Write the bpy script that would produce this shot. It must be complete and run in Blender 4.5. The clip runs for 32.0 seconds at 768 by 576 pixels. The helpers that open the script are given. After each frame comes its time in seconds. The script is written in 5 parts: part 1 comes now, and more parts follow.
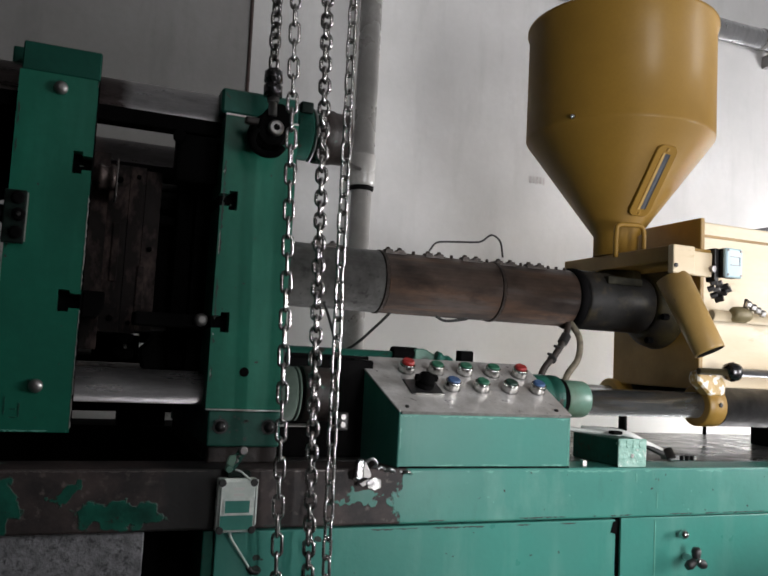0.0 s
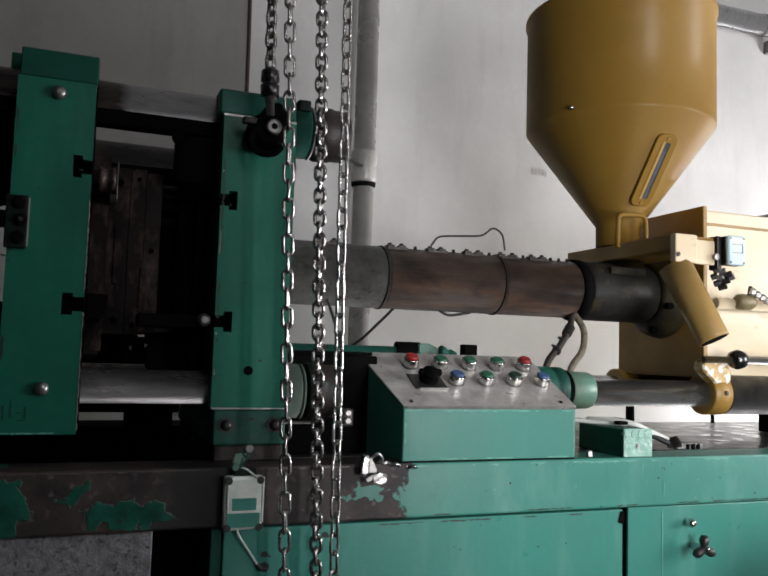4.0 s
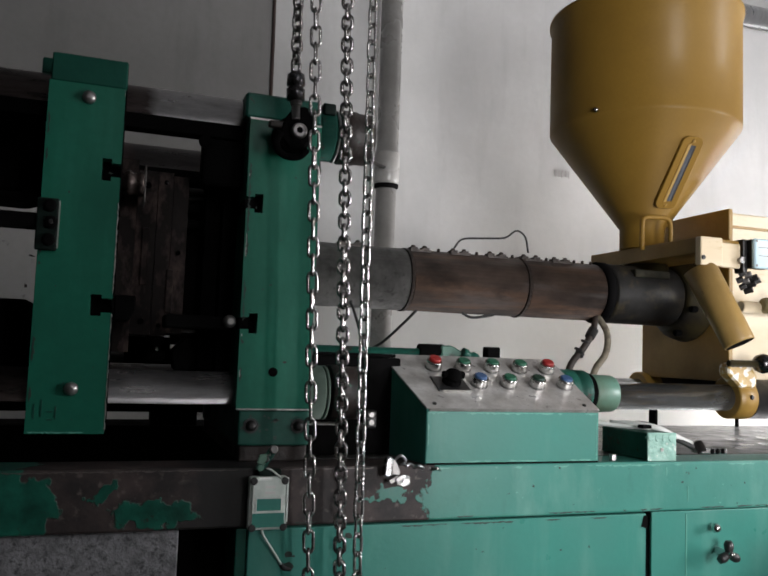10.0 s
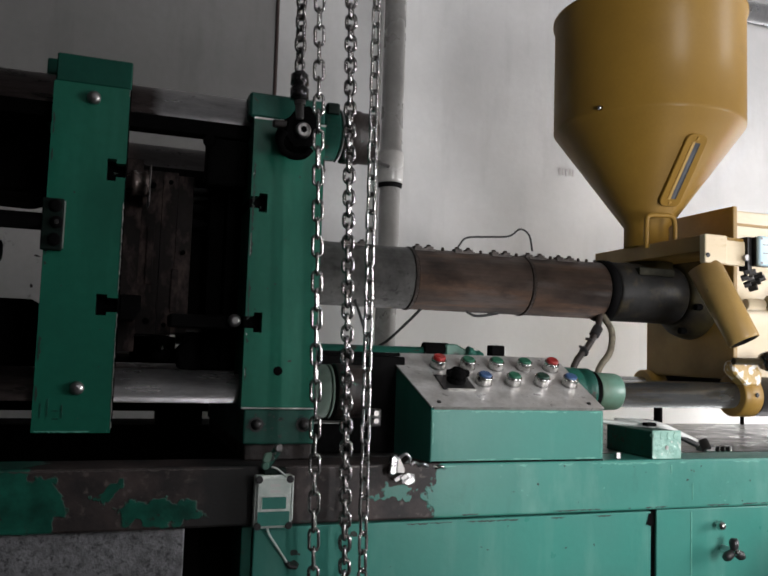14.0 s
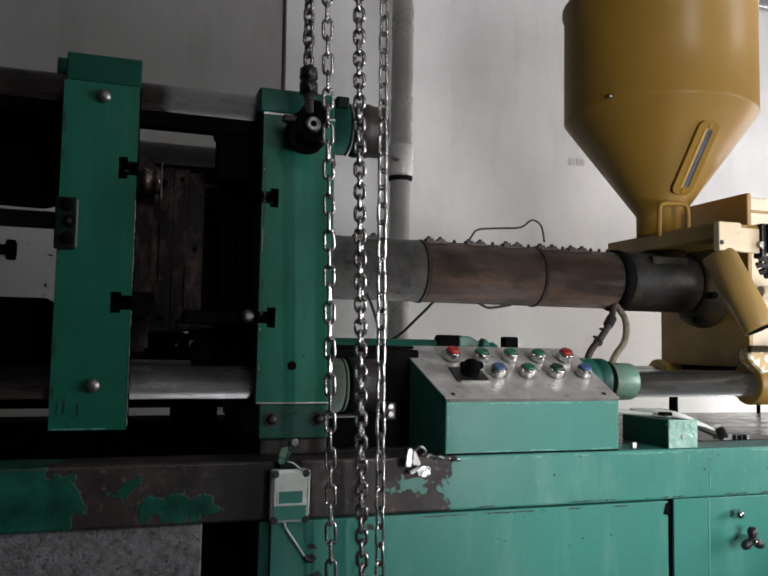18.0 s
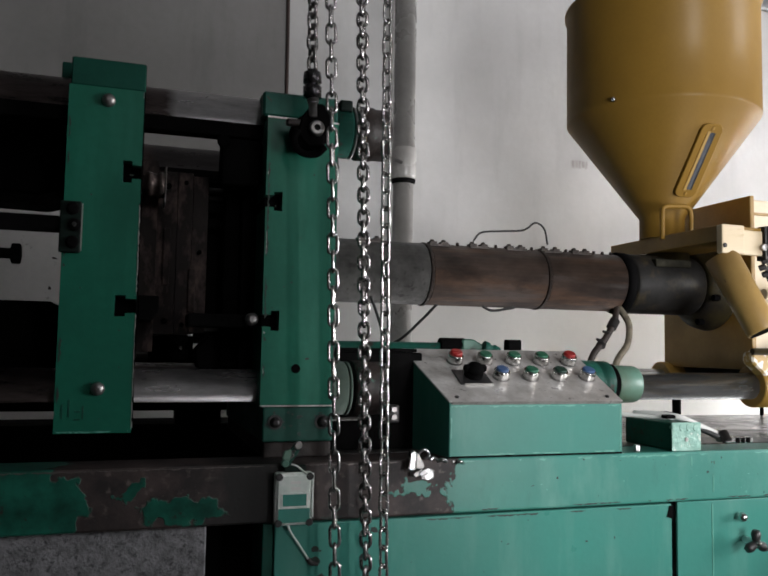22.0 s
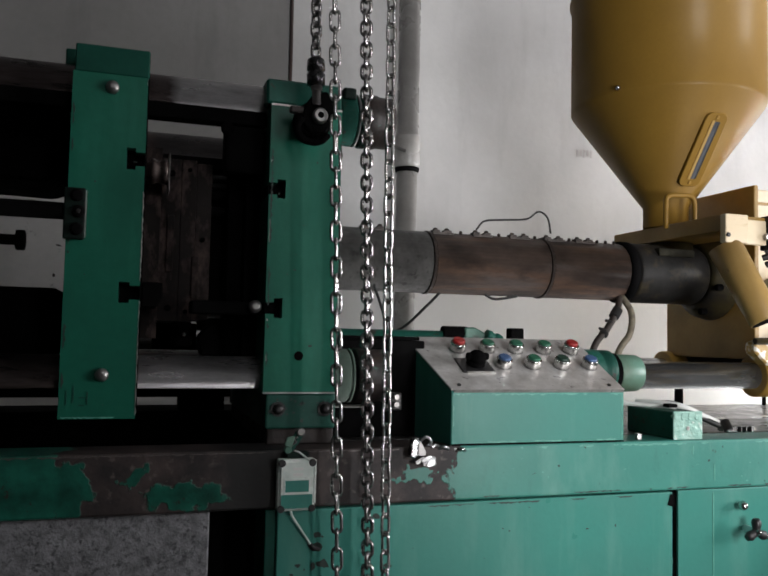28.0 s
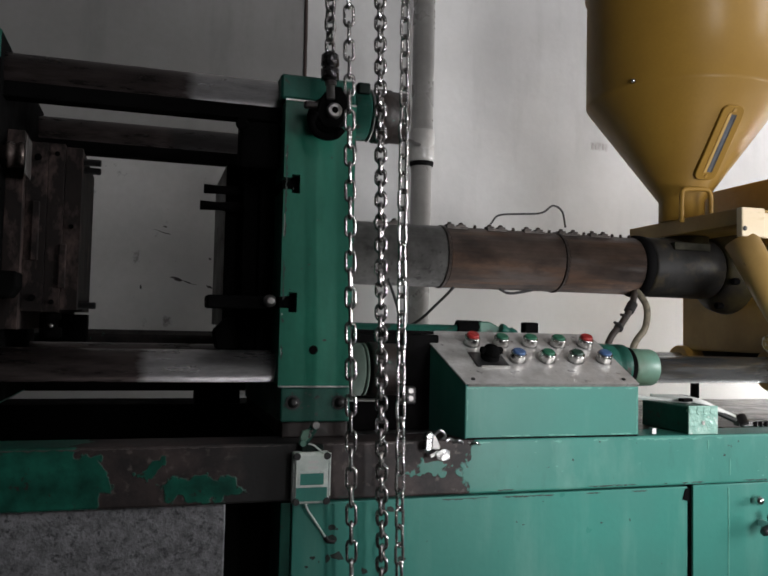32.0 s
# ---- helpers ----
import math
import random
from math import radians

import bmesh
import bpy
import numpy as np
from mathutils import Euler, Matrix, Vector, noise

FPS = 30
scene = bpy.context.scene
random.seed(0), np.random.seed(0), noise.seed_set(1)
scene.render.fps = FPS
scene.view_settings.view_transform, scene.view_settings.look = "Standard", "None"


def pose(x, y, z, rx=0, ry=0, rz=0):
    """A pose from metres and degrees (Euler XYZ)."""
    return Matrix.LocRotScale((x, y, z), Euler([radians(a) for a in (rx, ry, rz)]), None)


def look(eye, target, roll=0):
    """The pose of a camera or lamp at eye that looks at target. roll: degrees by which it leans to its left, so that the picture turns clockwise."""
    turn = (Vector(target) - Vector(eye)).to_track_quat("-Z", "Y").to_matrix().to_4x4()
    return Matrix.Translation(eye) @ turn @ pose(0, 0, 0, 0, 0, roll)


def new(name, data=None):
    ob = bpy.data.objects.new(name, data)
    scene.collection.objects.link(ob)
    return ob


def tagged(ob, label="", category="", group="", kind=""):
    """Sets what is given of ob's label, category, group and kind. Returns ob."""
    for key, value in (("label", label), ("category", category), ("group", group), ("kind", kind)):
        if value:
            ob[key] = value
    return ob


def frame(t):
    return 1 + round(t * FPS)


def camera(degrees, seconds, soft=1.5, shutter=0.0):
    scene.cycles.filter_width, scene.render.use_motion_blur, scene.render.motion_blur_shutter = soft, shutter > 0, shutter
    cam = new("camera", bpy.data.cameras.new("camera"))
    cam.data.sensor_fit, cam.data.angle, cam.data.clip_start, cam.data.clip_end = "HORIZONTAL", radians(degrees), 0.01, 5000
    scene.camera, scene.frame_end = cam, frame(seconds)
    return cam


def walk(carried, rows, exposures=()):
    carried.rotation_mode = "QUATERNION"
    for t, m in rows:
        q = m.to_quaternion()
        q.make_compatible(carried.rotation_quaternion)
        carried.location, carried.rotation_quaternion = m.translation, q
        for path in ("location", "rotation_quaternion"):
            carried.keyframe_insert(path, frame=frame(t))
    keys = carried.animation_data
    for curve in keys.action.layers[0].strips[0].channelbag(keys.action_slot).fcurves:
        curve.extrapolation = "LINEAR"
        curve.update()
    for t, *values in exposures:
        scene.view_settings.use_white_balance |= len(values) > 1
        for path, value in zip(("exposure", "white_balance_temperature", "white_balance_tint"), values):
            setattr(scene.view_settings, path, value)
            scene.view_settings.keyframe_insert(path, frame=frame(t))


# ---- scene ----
cam = camera(52.21, 32.0, soft=1.8)
# seconds, place, then pitch, roll and yaw in degrees
PATH = [
    (0.0, -0.0002, -1.2360, 1.1969, 5.055, -3.006, -21.607),
    (0.5, 0.0019, -1.2393, 1.1990, 4.832, -2.424, -21.021),
    (1.0, 0.0068, -1.2401, 1.1992, 4.574, -1.971, -20.625),
    (1.5, 0.0069, -1.2421, 1.1996, 4.658, -1.813, -20.428),
    (2.0, 0.0067, -1.2440, 1.1994, 4.831, -1.883, -20.763),
    (2.5, 0.0074, -1.2445, 1.1990, 4.888, -1.883, -20.983),
    (3.0, 0.0083, -1.2442, 1.1988, 4.792, -1.828, -20.779),
    (3.5, 0.0085, -1.2450, 1.1982, 4.759, -1.769, -20.973),
    (5.5, 0.0076, -1.2436, 1.1978, 4.331, -1.621, -20.310),
    (6.0, 0.0052, -1.2433, 1.2006, 4.358, -1.966, -20.148),
    (6.5, 0.0045, -1.2450, 1.2007, 4.567, -1.995, -20.134),
    (7.0, 0.0046, -1.2459, 1.1989, 4.609, -1.677, -19.719),
    (7.5, 0.0032, -1.2457, 1.1996, 4.604, -1.592, -19.775),
    (8.0, 0.0033, -1.2473, 1.1990, 4.752, -1.546, -19.376),
    (8.5, 0.0023, -1.2486, 1.2004, 4.735, -1.429, -19.712),
    (9.0, 0.0031, -1.2497, 1.1992, 4.710, -1.357, -19.568),
    (9.5, 0.0008, -1.2483, 1.2008, 4.656, -1.636, -19.484),
    (10.0, -0.0003, -1.2490, 1.2015, 4.636, -2.073, -19.464),
    (10.5, 0.0018, -1.2463, 1.1997, 4.289, -1.761, -19.250),
    (11.0, 0.0008, -1.2472, 1.2004, 4.258, -1.495, -19.045),
    (11.5, 0.0025, -1.2483, 1.1988, 4.360, -1.424, -19.060),
    (12.0, 0.0003, -1.2488, 1.1987, 4.368, -1.339, -19.002),
    (12.5, 0.0009, -1.2493, 1.1989, 4.426, -1.337, -19.046),
    (13.0, 0.0000, -1.2500, 1.2000, 4.500, -1.500, -19.200),
    (13.5, -0.0021, -1.2508, 1.2012, 4.587, -1.782, -19.097),
    (14.0, -0.0009, -1.2514, 1.2008, 4.555, -1.911, -19.130),
    (14.5, 0.0004, -1.2491, 1.1994, 4.087, -1.444, -18.560),
    (16.5, -0.0023, -1.2512, 1.2001, 4.209, -1.260, -18.431),
    (17.0, -0.0024, -1.2509, 1.2007, 4.261, -1.265, -18.457),
    (17.5, -0.0022, -1.2504, 1.1986, 4.300, -1.155, -18.496),
    (18.0, -0.0021, -1.2498, 1.1992, 4.105, -1.018, -18.217),
    (18.5, -0.0010, -1.2515, 1.1997, 4.226, -1.257, -18.410),
    (19.0, 0.0004, -1.2508, 1.1990, 4.316, -1.566, -18.488),
    (19.5, -0.0021, -1.2499, 1.1990, 4.267, -1.517, -18.230),
    (20.0, -0.0013, -1.2505, 1.1997, 4.067, -1.239, -18.021),
    (20.5, -0.0015, -1.2503, 1.2017, 4.144, -1.204, -18.301),
    (21.0, -0.0025, -1.2509, 1.1991, 4.163, -1.087, -18.059),
    (21.5, -0.0022, -1.2514, 1.1998, 4.260, -1.114, -18.040),
    (22.0, -0.0050, -1.2522, 1.2013, 4.234, -0.993, -18.043),
    (22.5, -0.0045, -1.2528, 1.2006, 4.394, -1.081, -18.263),
    (23.0, -0.0038, -1.2538, 1.2006, 4.438, -1.099, -18.328),
    (23.5, -0.0022, -1.2553, 1.1990, 4.532, -1.072, -18.730),
    (24.0, -0.0023, -1.2562, 1.1989, 4.525, -1.086, -18.280),
    (24.5, -0.0014, -1.2542, 1.1975, 4.291, -0.894, -18.269),
    (25.0, -0.0040, -1.2548, 1.1998, 4.091, -0.850, -18.282),
    (25.5, -0.0031, -1.2548, 1.1995, 4.247, -1.103, -18.222),
    (27.5, -0.0057, -1.2538, 1.1985, 3.478, -1.250, -17.835),
    (28.0, -0.0049, -1.2553, 1.1989, 3.439, -1.241, -17.805),
    (28.5, -0.0050, -1.2539, 1.1980, 3.280, -1.161, -17.653),
    (29.0, -0.0038, -1.2549, 1.1981, 3.243, -1.197, -17.746),
    (29.5, -0.0062, -1.2545, 1.1991, 3.135, -1.125, -17.715),
    (30.0, -0.0051, -1.2556, 1.1980, 3.058, -1.057, -17.516),
    (30.5, -0.0040, -1.2603, 1.1982, 3.080, -0.987, -17.317),
    (31.0, -0.0040, -1.2606, 1.1990, 3.018, -0.822, -16.748),
    (31.5, -0.0061, -1.2597, 1.2001, 3.036, -0.988, -16.889),
    (32.0, -0.0047, -1.2602, 1.1992, 2.978, -1.261, -16.700),
]
walk(cam, [(t, pose(x, y, z, 90 + pitch, roll, yaw)) for t, x, y, z, pitch, roll, yaw in PATH])

# ---- light ----
world = bpy.data.worlds.new("world")
scene.world = world
world.use_nodes = True
_bg = world.node_tree.nodes["Background"]
_sky = world.node_tree.nodes.new("ShaderNodeTexSky")
_sky.sky_type, _sky.sun_disc = "NISHITA", False
_sky.sun_elevation, _sky.sun_rotation = radians(38), radians(95)
world.node_tree.links.new(_sky.outputs[0], _bg.inputs[0])
_bg.inputs[1].default_value = 0.08


def window_light(name, eye, target, wide, high, watts, colour):
    lamp = bpy.data.lights.new(name, "AREA")
    lamp.shape, lamp.size, lamp.size_y, lamp.energy, lamp.color = "RECTANGLE", wide, high, watts, colour
    ob = new(name, lamp)
    ob.matrix_world = look(eye, target)
    return ob


# daylight in two unseen end-wall windows; the two front windows are added fill
DAY = (0.985, 0.974, 0.988)
window_light("end_daylight", (3.49, 0.64, 1.10), (0.0, 0.64, 1.10), 0.58, 0.8, 112, DAY)
window_light("side_daylight", (3.49, -1.40, 1.50), (0.0, -1.40, 1.50), 1.0, 1.0, 78, DAY)
window_light("front_daylight", (1.135, -2.04, 1.25), (1.135, 0.0, 1.25), 0.57, 1.0, 37, DAY)
window_light("niche_daylight", (0.57, -2.04, 2.35), (0.57, 0.0, 2.35), 0.26, 0.9, 5.2, DAY)
scene.view_settings.exposure = 0.0


# ---- materials ----
def shader(name, rough=0.5, metal=0.0):
    m = bpy.data.materials.new(name)
    m.use_nodes = True
    nt = m.node_tree
    b = nt.nodes["Principled BSDF"]
    b.inputs["Roughness"].default_value, b.inputs["Metallic"].default_value = rough, metal
    return m, nt, b


def coords(nt):
    return nt.nodes.new("ShaderNodeTexCoord").outputs["Object"]


def noise_node(nt, vec, scale, detail=4.0, rough=0.55):
    n = nt.nodes.new("ShaderNodeTexNoise")
    n.inputs["Scale"].default_value, n.inputs["Detail"].default_value, n.inputs["Roughness"].default_value = scale, detail, rough
    nt.links.new(vec, n.inputs["Vector"])
    return n.outputs["Fac"]


def ramp(nt, fac, low, high, a=0.0, b=1.0):
    r = nt.nodes.new("ShaderNodeMapRange")
    for i, v in zip((1, 2, 3, 4), (low, high, a, b)):
        r.inputs[i].default_value = v
    nt.links.new(fac, r.inputs[0])
    return r.outputs[0]


def mix(nt, fac, a, b):
    n = nt.nodes.new("ShaderNodeMix")
    n.data_type = "RGBA"
    if isinstance(fac, float):
        n.inputs[0].default_value = fac
    else:
        nt.links.new(fac, n.inputs[0])
    for i, c in ((6, a), (7, b)):
        if isinstance(c, tuple):
            n.inputs[i].default_value = (*c, 1)
        else:
            nt.links.new(c, n.inputs[i])
    return n.outputs[2]


def math_node(nt, op, a, b=0.0):
    n = nt.nodes.new("ShaderNodeMath")
    n.operation = op
    for i, v in ((0, a), (1, b)):
        if isinstance(v, (int, float)):
            n.inputs[i].default_value = v
        else:
            nt.links.new(v, n.inputs[i])
    return n.outputs[0]


def bump(nt, b, height, strength, dist=0.002):
    n = nt.nodes.new("ShaderNodeBump")
    n.inputs["Strength"].default_value, n.inputs["Distance"].default_value = strength, dist
    nt.links.new(height, n.inputs["Height"])
    nt.links.new(n.outputs[0], b.inputs["Normal"])


def surface(name, base, stain, rough=0.5, metal=0.0, big=6.0, fine=90.0, wear=None, wear_at=0.68, dents=0.15, spread=0.15, squash=(1, 1, 1), wear_scale=None, smear=None, gloss=0.5, soft_wear=0.03):
    """A base colour that drifts to a stain, fine grain, and spots of wear."""
    m, nt, b = shader(name, rough, metal)
    b.inputs["Specular IOR Level"].default_value = gloss
    co = coords(nt)
    if squash != (1, 1, 1):
        mp = nt.nodes.new("ShaderNodeMapping")
        mp.inputs["Scale"].default_value = squash
        nt.links.new(co, mp.inputs[0])
        co = mp.outputs[0]
    large, small = noise_node(nt, co, big, 5), noise_node(nt, co, fine, 3)
    c = mix(nt, ramp(nt, large, 0.35, 0.72), base, stain)
    c = mix(nt, ramp(nt, small, 0.3, 0.75, 0.0, 0.35), c, stain)
    if wear:
        spots = math_node(nt, "MULTIPLY", ramp(nt, noise_node(nt, co, wear_scale or big * 2.3, 8, 0.65), wear_at, wear_at + soft_wear), 0.9)
        c = mix(nt, spots, c, wear)
    if smear:
        st = nt.nodes.new("ShaderNodeMapping")
        st.inputs["Scale"].default_value = (13, 13, 2.2)
        nt.links.new(co, st.inputs[0])
        c = mix(nt, ramp(nt, noise_node(nt, st.outputs[0], 1.0, 7, 0.6), 0.52, 0.80, 0.0, 0.45), c, smear)
    nt.links.new(c, b.inputs["Base Color"])
    nt.links.new(ramp(nt, large, 0.25, 0.75, max(rough - spread, 0.05), min(rough + spread, 1)), b.inputs["Roughness"])
    bump(nt, b, math_node(nt, "ADD", small, math_node(nt, "MULTIPLY", large, 2.0)), dents)
    return m


GREEN = (0.046, 0.222, 0.180)
GREEN_DIRT = (0.036, 0.185, 0.150)
RUST = (0.046, 0.032, 0.030)


def chipped_rail():
    """Green enamel that survives in a few patches over bare brown metal."""
    m, nt, b = shader("chipped green enamel", 0.45)
    co = coords(nt)
    warp = nt.nodes.new("ShaderNodeTexNoise")
    warp.inputs["Scale"].default_value, warp.inputs["Detail"].default_value = 26, 6
    nt.links.new(co, warp.inputs["Vector"])
    shift = nt.nodes.new("ShaderNodeVectorMath")
    shift.operation = "MULTIPLY_ADD"
    nt.links.new(warp.outputs["Color"], shift.inputs[0])
    shift.inputs[1].default_value, shift.inputs[2].default_value = (0.11, 0, 0.075), (-0.055, 0, -0.0375)
    add = nt.nodes.new("ShaderNodeVectorMath")
    add.operation = "ADD"
    nt.links.new(co, add.inputs[0])
    nt.links.new(shift.outputs[0], add.inputs[1])
    best = None
    warp2 = nt.nodes.new("ShaderNodeTexNoise")
    warp2.inputs["Scale"].default_value, warp2.inputs["Detail"].default_value = 70, 5
    nt.links.new(co, warp2.inputs["Vector"])
    fine = nt.nodes.new("ShaderNodeVectorMath")
    fine.operation = "MULTIPLY_ADD"
    nt.links.new(warp2.outputs["Color"], fine.inputs[0])
    fine.inputs[1].default_value, fine.inputs[2].default_value = (0.035, 0, 0.03), (-0.0175, 0, -0.015)
    add2 = nt.nodes.new("ShaderNodeVectorMath")
    add2.operation = "ADD"
    nt.links.new(add.outputs[0], add2.inputs[0])
    nt.links.new(fine.outputs[0], add2.inputs[1])
    add = add2
    for x, z, rx, rz in ((-0.60, 0.955, 0.540, 0.16), (0.010, 0.972, 0.018, 0.015), (0.086, 0.941, 0.057, 0.022), (0.457, 0.962, 0.034, 0.015), (2.53, 0.96, 2.018, 0.3)):
        d = nt.nodes.new("ShaderNodeVectorMath")
        d.operation = "SUBTRACT"
        nt.links.new(add.outputs[0], d.inputs[0])
        d.inputs[1].default_value = (x, 0, z)
        k = nt.nodes.new("ShaderNodeVectorMath")
        k.operation = "MULTIPLY"
        nt.links.new(d.outputs[0], k.inputs[0])
        k.inputs[1].default_value = (1 / rx, 0, 1 / rz)
        ln = nt.nodes.new("ShaderNodeVectorMath")
        ln.operation = "LENGTH"
        nt.links.new(k.outputs[0], ln.inputs[0])
        near = ln.outputs["Value"]
        if rx > 0.3:
            near = math_node(nt, "ADD", math_node(nt, "MULTIPLY", math_node(nt, "SUBTRACT", near, 1.0), rx / 0.05), 1.0)
        best = near if best is None else math_node(nt, "MINIMUM", best, near)
    bare = ramp(nt, best, 0.93, 1.05)
    large, small = noise_node(nt, co, 7, 5), noise_node(nt, co, 110, 3)
    rust = mix(nt, ramp(nt, noise_node(nt, co, 16, 7, 0.65), 0.40, 0.60), RUST, (0.012, 0.009, 0.009))
    rust = mix(nt, ramp(nt, noise_node(nt, co, 60, 6), 0.58, 0.72), rust, (0.10, 0.080, 0.074))
    grease = nt.nodes.new("ShaderNodeVectorMath")
    grease.operation = "MULTIPLY_ADD"
    nt.links.new(add.outputs[0], grease.inputs[0])
    grease.inputs[1].default_value, grease.inputs[2].default_value = (1 / 0.055, 0, 1 / 0.3), (-0.185 / 0.055, 0, -0.96 / 0.3)
    span = nt.nodes.new("ShaderNodeVectorMath")
    span.operation = "LENGTH"
    nt.links.new(grease.outputs[0], span.inputs[0])
    rust = mix(nt, ramp(nt, span.outputs["Value"], 0.6, 1.25), (0.008, 0.007, 0.007), rust)
    paint = mix(nt, ramp(nt, large, 0.35, 0.7), GREEN, GREEN_DIRT)
    run = nt.nodes.new("ShaderNodeSeparateXYZ")
    nt.links.new(add.outputs[0], run.inputs[0])
    wipe = nt.nodes.new("ShaderNodeMapping")
    wipe.inputs["Scale"].default_value = (9, 9, 3.5)
    nt.links.new(co, wipe.inputs[0])
    paint = mix(nt, ramp(nt, noise_node(nt, wipe.outputs[0], 1.3, 7, 0.62), 0.48, 0.72, 0.0, 0.5), paint, (0.17, 0.34, 0.285))
    paint = mix(nt, ramp(nt, noise_node(nt, wipe.outputs[0], 3.1, 6, 0.6), 0.58, 0.75, 0.0, 0.5), paint, (0.03, 0.14, 0.115))
    # Grimy green also holds shade: the enamel darkens towards the left end
    grimy = mix(nt, ramp(nt, noise_node(nt, co, 30, 5), 0.35, 0.7), (0.012, 0.112, 0.077), (0.005, 0.036, 0.026))
    paint = mix(nt, ramp(nt, run.outputs[0], 0.25, 0.6), grimy, paint)
    spots = ramp(nt, math_node(nt, "ADD", noise_node(nt, co, 38, 7, 0.7), ramp(nt, run.outputs[0], 0.25, 0.6, 0.06, 0.0)), 0.66, 0.68)
    paint = mix(nt, spots, paint, (0.03, 0.025, 0.022))
    nt.links.new(mix(nt, bare, paint, rust), b.inputs["Base Color"])
    nt.links.new(ramp(nt, bare, 0, 1, 0.34, 0.6), b.inputs["Roughness"])
    bump(nt, b, math_node(nt, "SUBTRACT", math_node(nt, "MULTIPLY", small, 0.4), bare), 0.35)
    return m


M_RAIL = chipped_rail()
M_GREEN = surface("green enamel", GREEN, GREEN_DIRT, 0.38, big=5, wear=(0.02, 0.022, 0.02), wear_at=0.715, wear_scale=34, dents=0.14, smear=(0.17, 0.34, 0.285), gloss=0.38)
# Platen green: same enamel, darkened for the weaker light there
M_GREEN_SHADED = surface("green enamel with shade in its tone", (0.012, 0.132, 0.085), (0.007, 0.088, 0.057), 0.45, big=6, wear=(0.015, 0.018, 0.016), wear_at=0.70, wear_scale=30, dents=0.14, smear=(0.035, 0.215, 0.15), gloss=0.2)
# Oil-dark green; on the junction block it also holds shade
M_GREEN_OIL_SHADE = surface("green enamel dark with oil and shade", (0.014, 0.095, 0.070), (0.006, 0.038, 0.028), 0.45, big=11, gloss=0.22, wear=(0.045, 0.034, 0.03), wear_at=0.60, dents=0.2)
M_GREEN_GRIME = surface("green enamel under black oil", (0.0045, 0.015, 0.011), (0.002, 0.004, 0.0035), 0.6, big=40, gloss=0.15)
M_GREEN_DARK = surface("dark green enamel", (0.011, 0.088, 0.062), (0.006, 0.048, 0.034), 0.5, big=9, gloss=0.12, wear=(0.02, 0.016, 0.015), wear_at=0.64, dents=0.2)
M_GREEN_PALE = surface("dusty green enamel", (0.080, 0.195, 0.145), (0.042, 0.108, 0.08), 0.5, big=14, wear=(0.05, 0.05, 0.045), wear_at=0.62)
M_GREEN_SOFT = surface("worn soft green enamel", (0.125, 0.255, 0.200), (0.085, 0.135, 0.090), 0.42, big=14, wear=(0.05, 0.06, 0.05), wear_at=0.66, wear_scale=50)
M_RUBBED = surface("rubbed brown steel", (0.13, 0.115, 0.11), (0.06, 0.05, 0.047), 0.4, 0.4, big=40)
M_GREEN_OLIVE = surface("dusty grey-green enamel", (0.13, 0.175, 0.145), (0.075, 0.105, 0.085), 0.5, big=14, wear=(0.04, 0.04, 0.035), wear_at=0.62)
M_SCRATCH = surface("scraped green enamel", (0.12, 0.36, 0.28), (0.08, 0.28, 0.22), 0.5, big=60)
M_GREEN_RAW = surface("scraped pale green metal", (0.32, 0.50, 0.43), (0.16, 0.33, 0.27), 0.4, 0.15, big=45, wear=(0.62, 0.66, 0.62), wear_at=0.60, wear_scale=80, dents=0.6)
M_CHIP = surface("dark chip in enamel", (0.012, 0.026, 0.021), (0.022, 0.032, 0.026), 0.6, big=60)
M_EDGE = surface("bare worn edge", (0.5, 0.5, 0.48), (0.25, 0.24, 0.22), 0.4, 0.6, big=40)
M_YELLOW = surface("ochre enamel", (0.255, 0.145, 0.025), (0.20, 0.110, 0.018), 0.52, big=4, fine=160, dents=0.05, gloss=0.18, wear=(0.14, 0.085, 0.03), wear_at=0.72, wear_scale=16)
M_YELLOW.node_tree.nodes["Principled BSDF"].inputs["Coat Weight"].default_value = 0.06
M_YELLOW.node_tree.nodes["Principled BSDF"].inputs["Coat Roughness"].default_value = 0.2
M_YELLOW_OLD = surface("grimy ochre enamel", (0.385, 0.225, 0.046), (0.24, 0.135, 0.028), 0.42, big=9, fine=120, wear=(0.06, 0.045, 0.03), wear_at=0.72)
M_FLAKED = surface("flaked ochre paint over pale metal", (0.50, 0.33, 0.10), (0.36, 0.21, 0.05), 0.4, big=20, wear=(0.82, 0.78, 0.70), wear_at=0.52, wear_scale=55, dents=0.5)
# Ochre paled for the strong daylight on the carriage and gate block
M_OCHRE_LIT = surface("ochre enamel with daylight in its tone", (0.74, 0.64, 0.47), (0.62, 0.49, 0.31), 0.45, big=5, wear=(0.45, 0.32, 0.16), wear_at=0.62, wear_scale=14, soft_wear=0.14, squash=(0.5, 1, 1.6))
# Darker bay paint, taken further down to hold the shade on the left
M_WALL_SHADED = surface("darker grey plaster with shade in its tone", (0.262, 0.255, 0.250), (0.205, 0.198, 0.194), 0.9, big=2.2, fine=45, wear=(0.07, 0.066, 0.063), wear_at=0.68, wear_scale=11, dents=0.3, smear=(0.14, 0.137, 0.134))
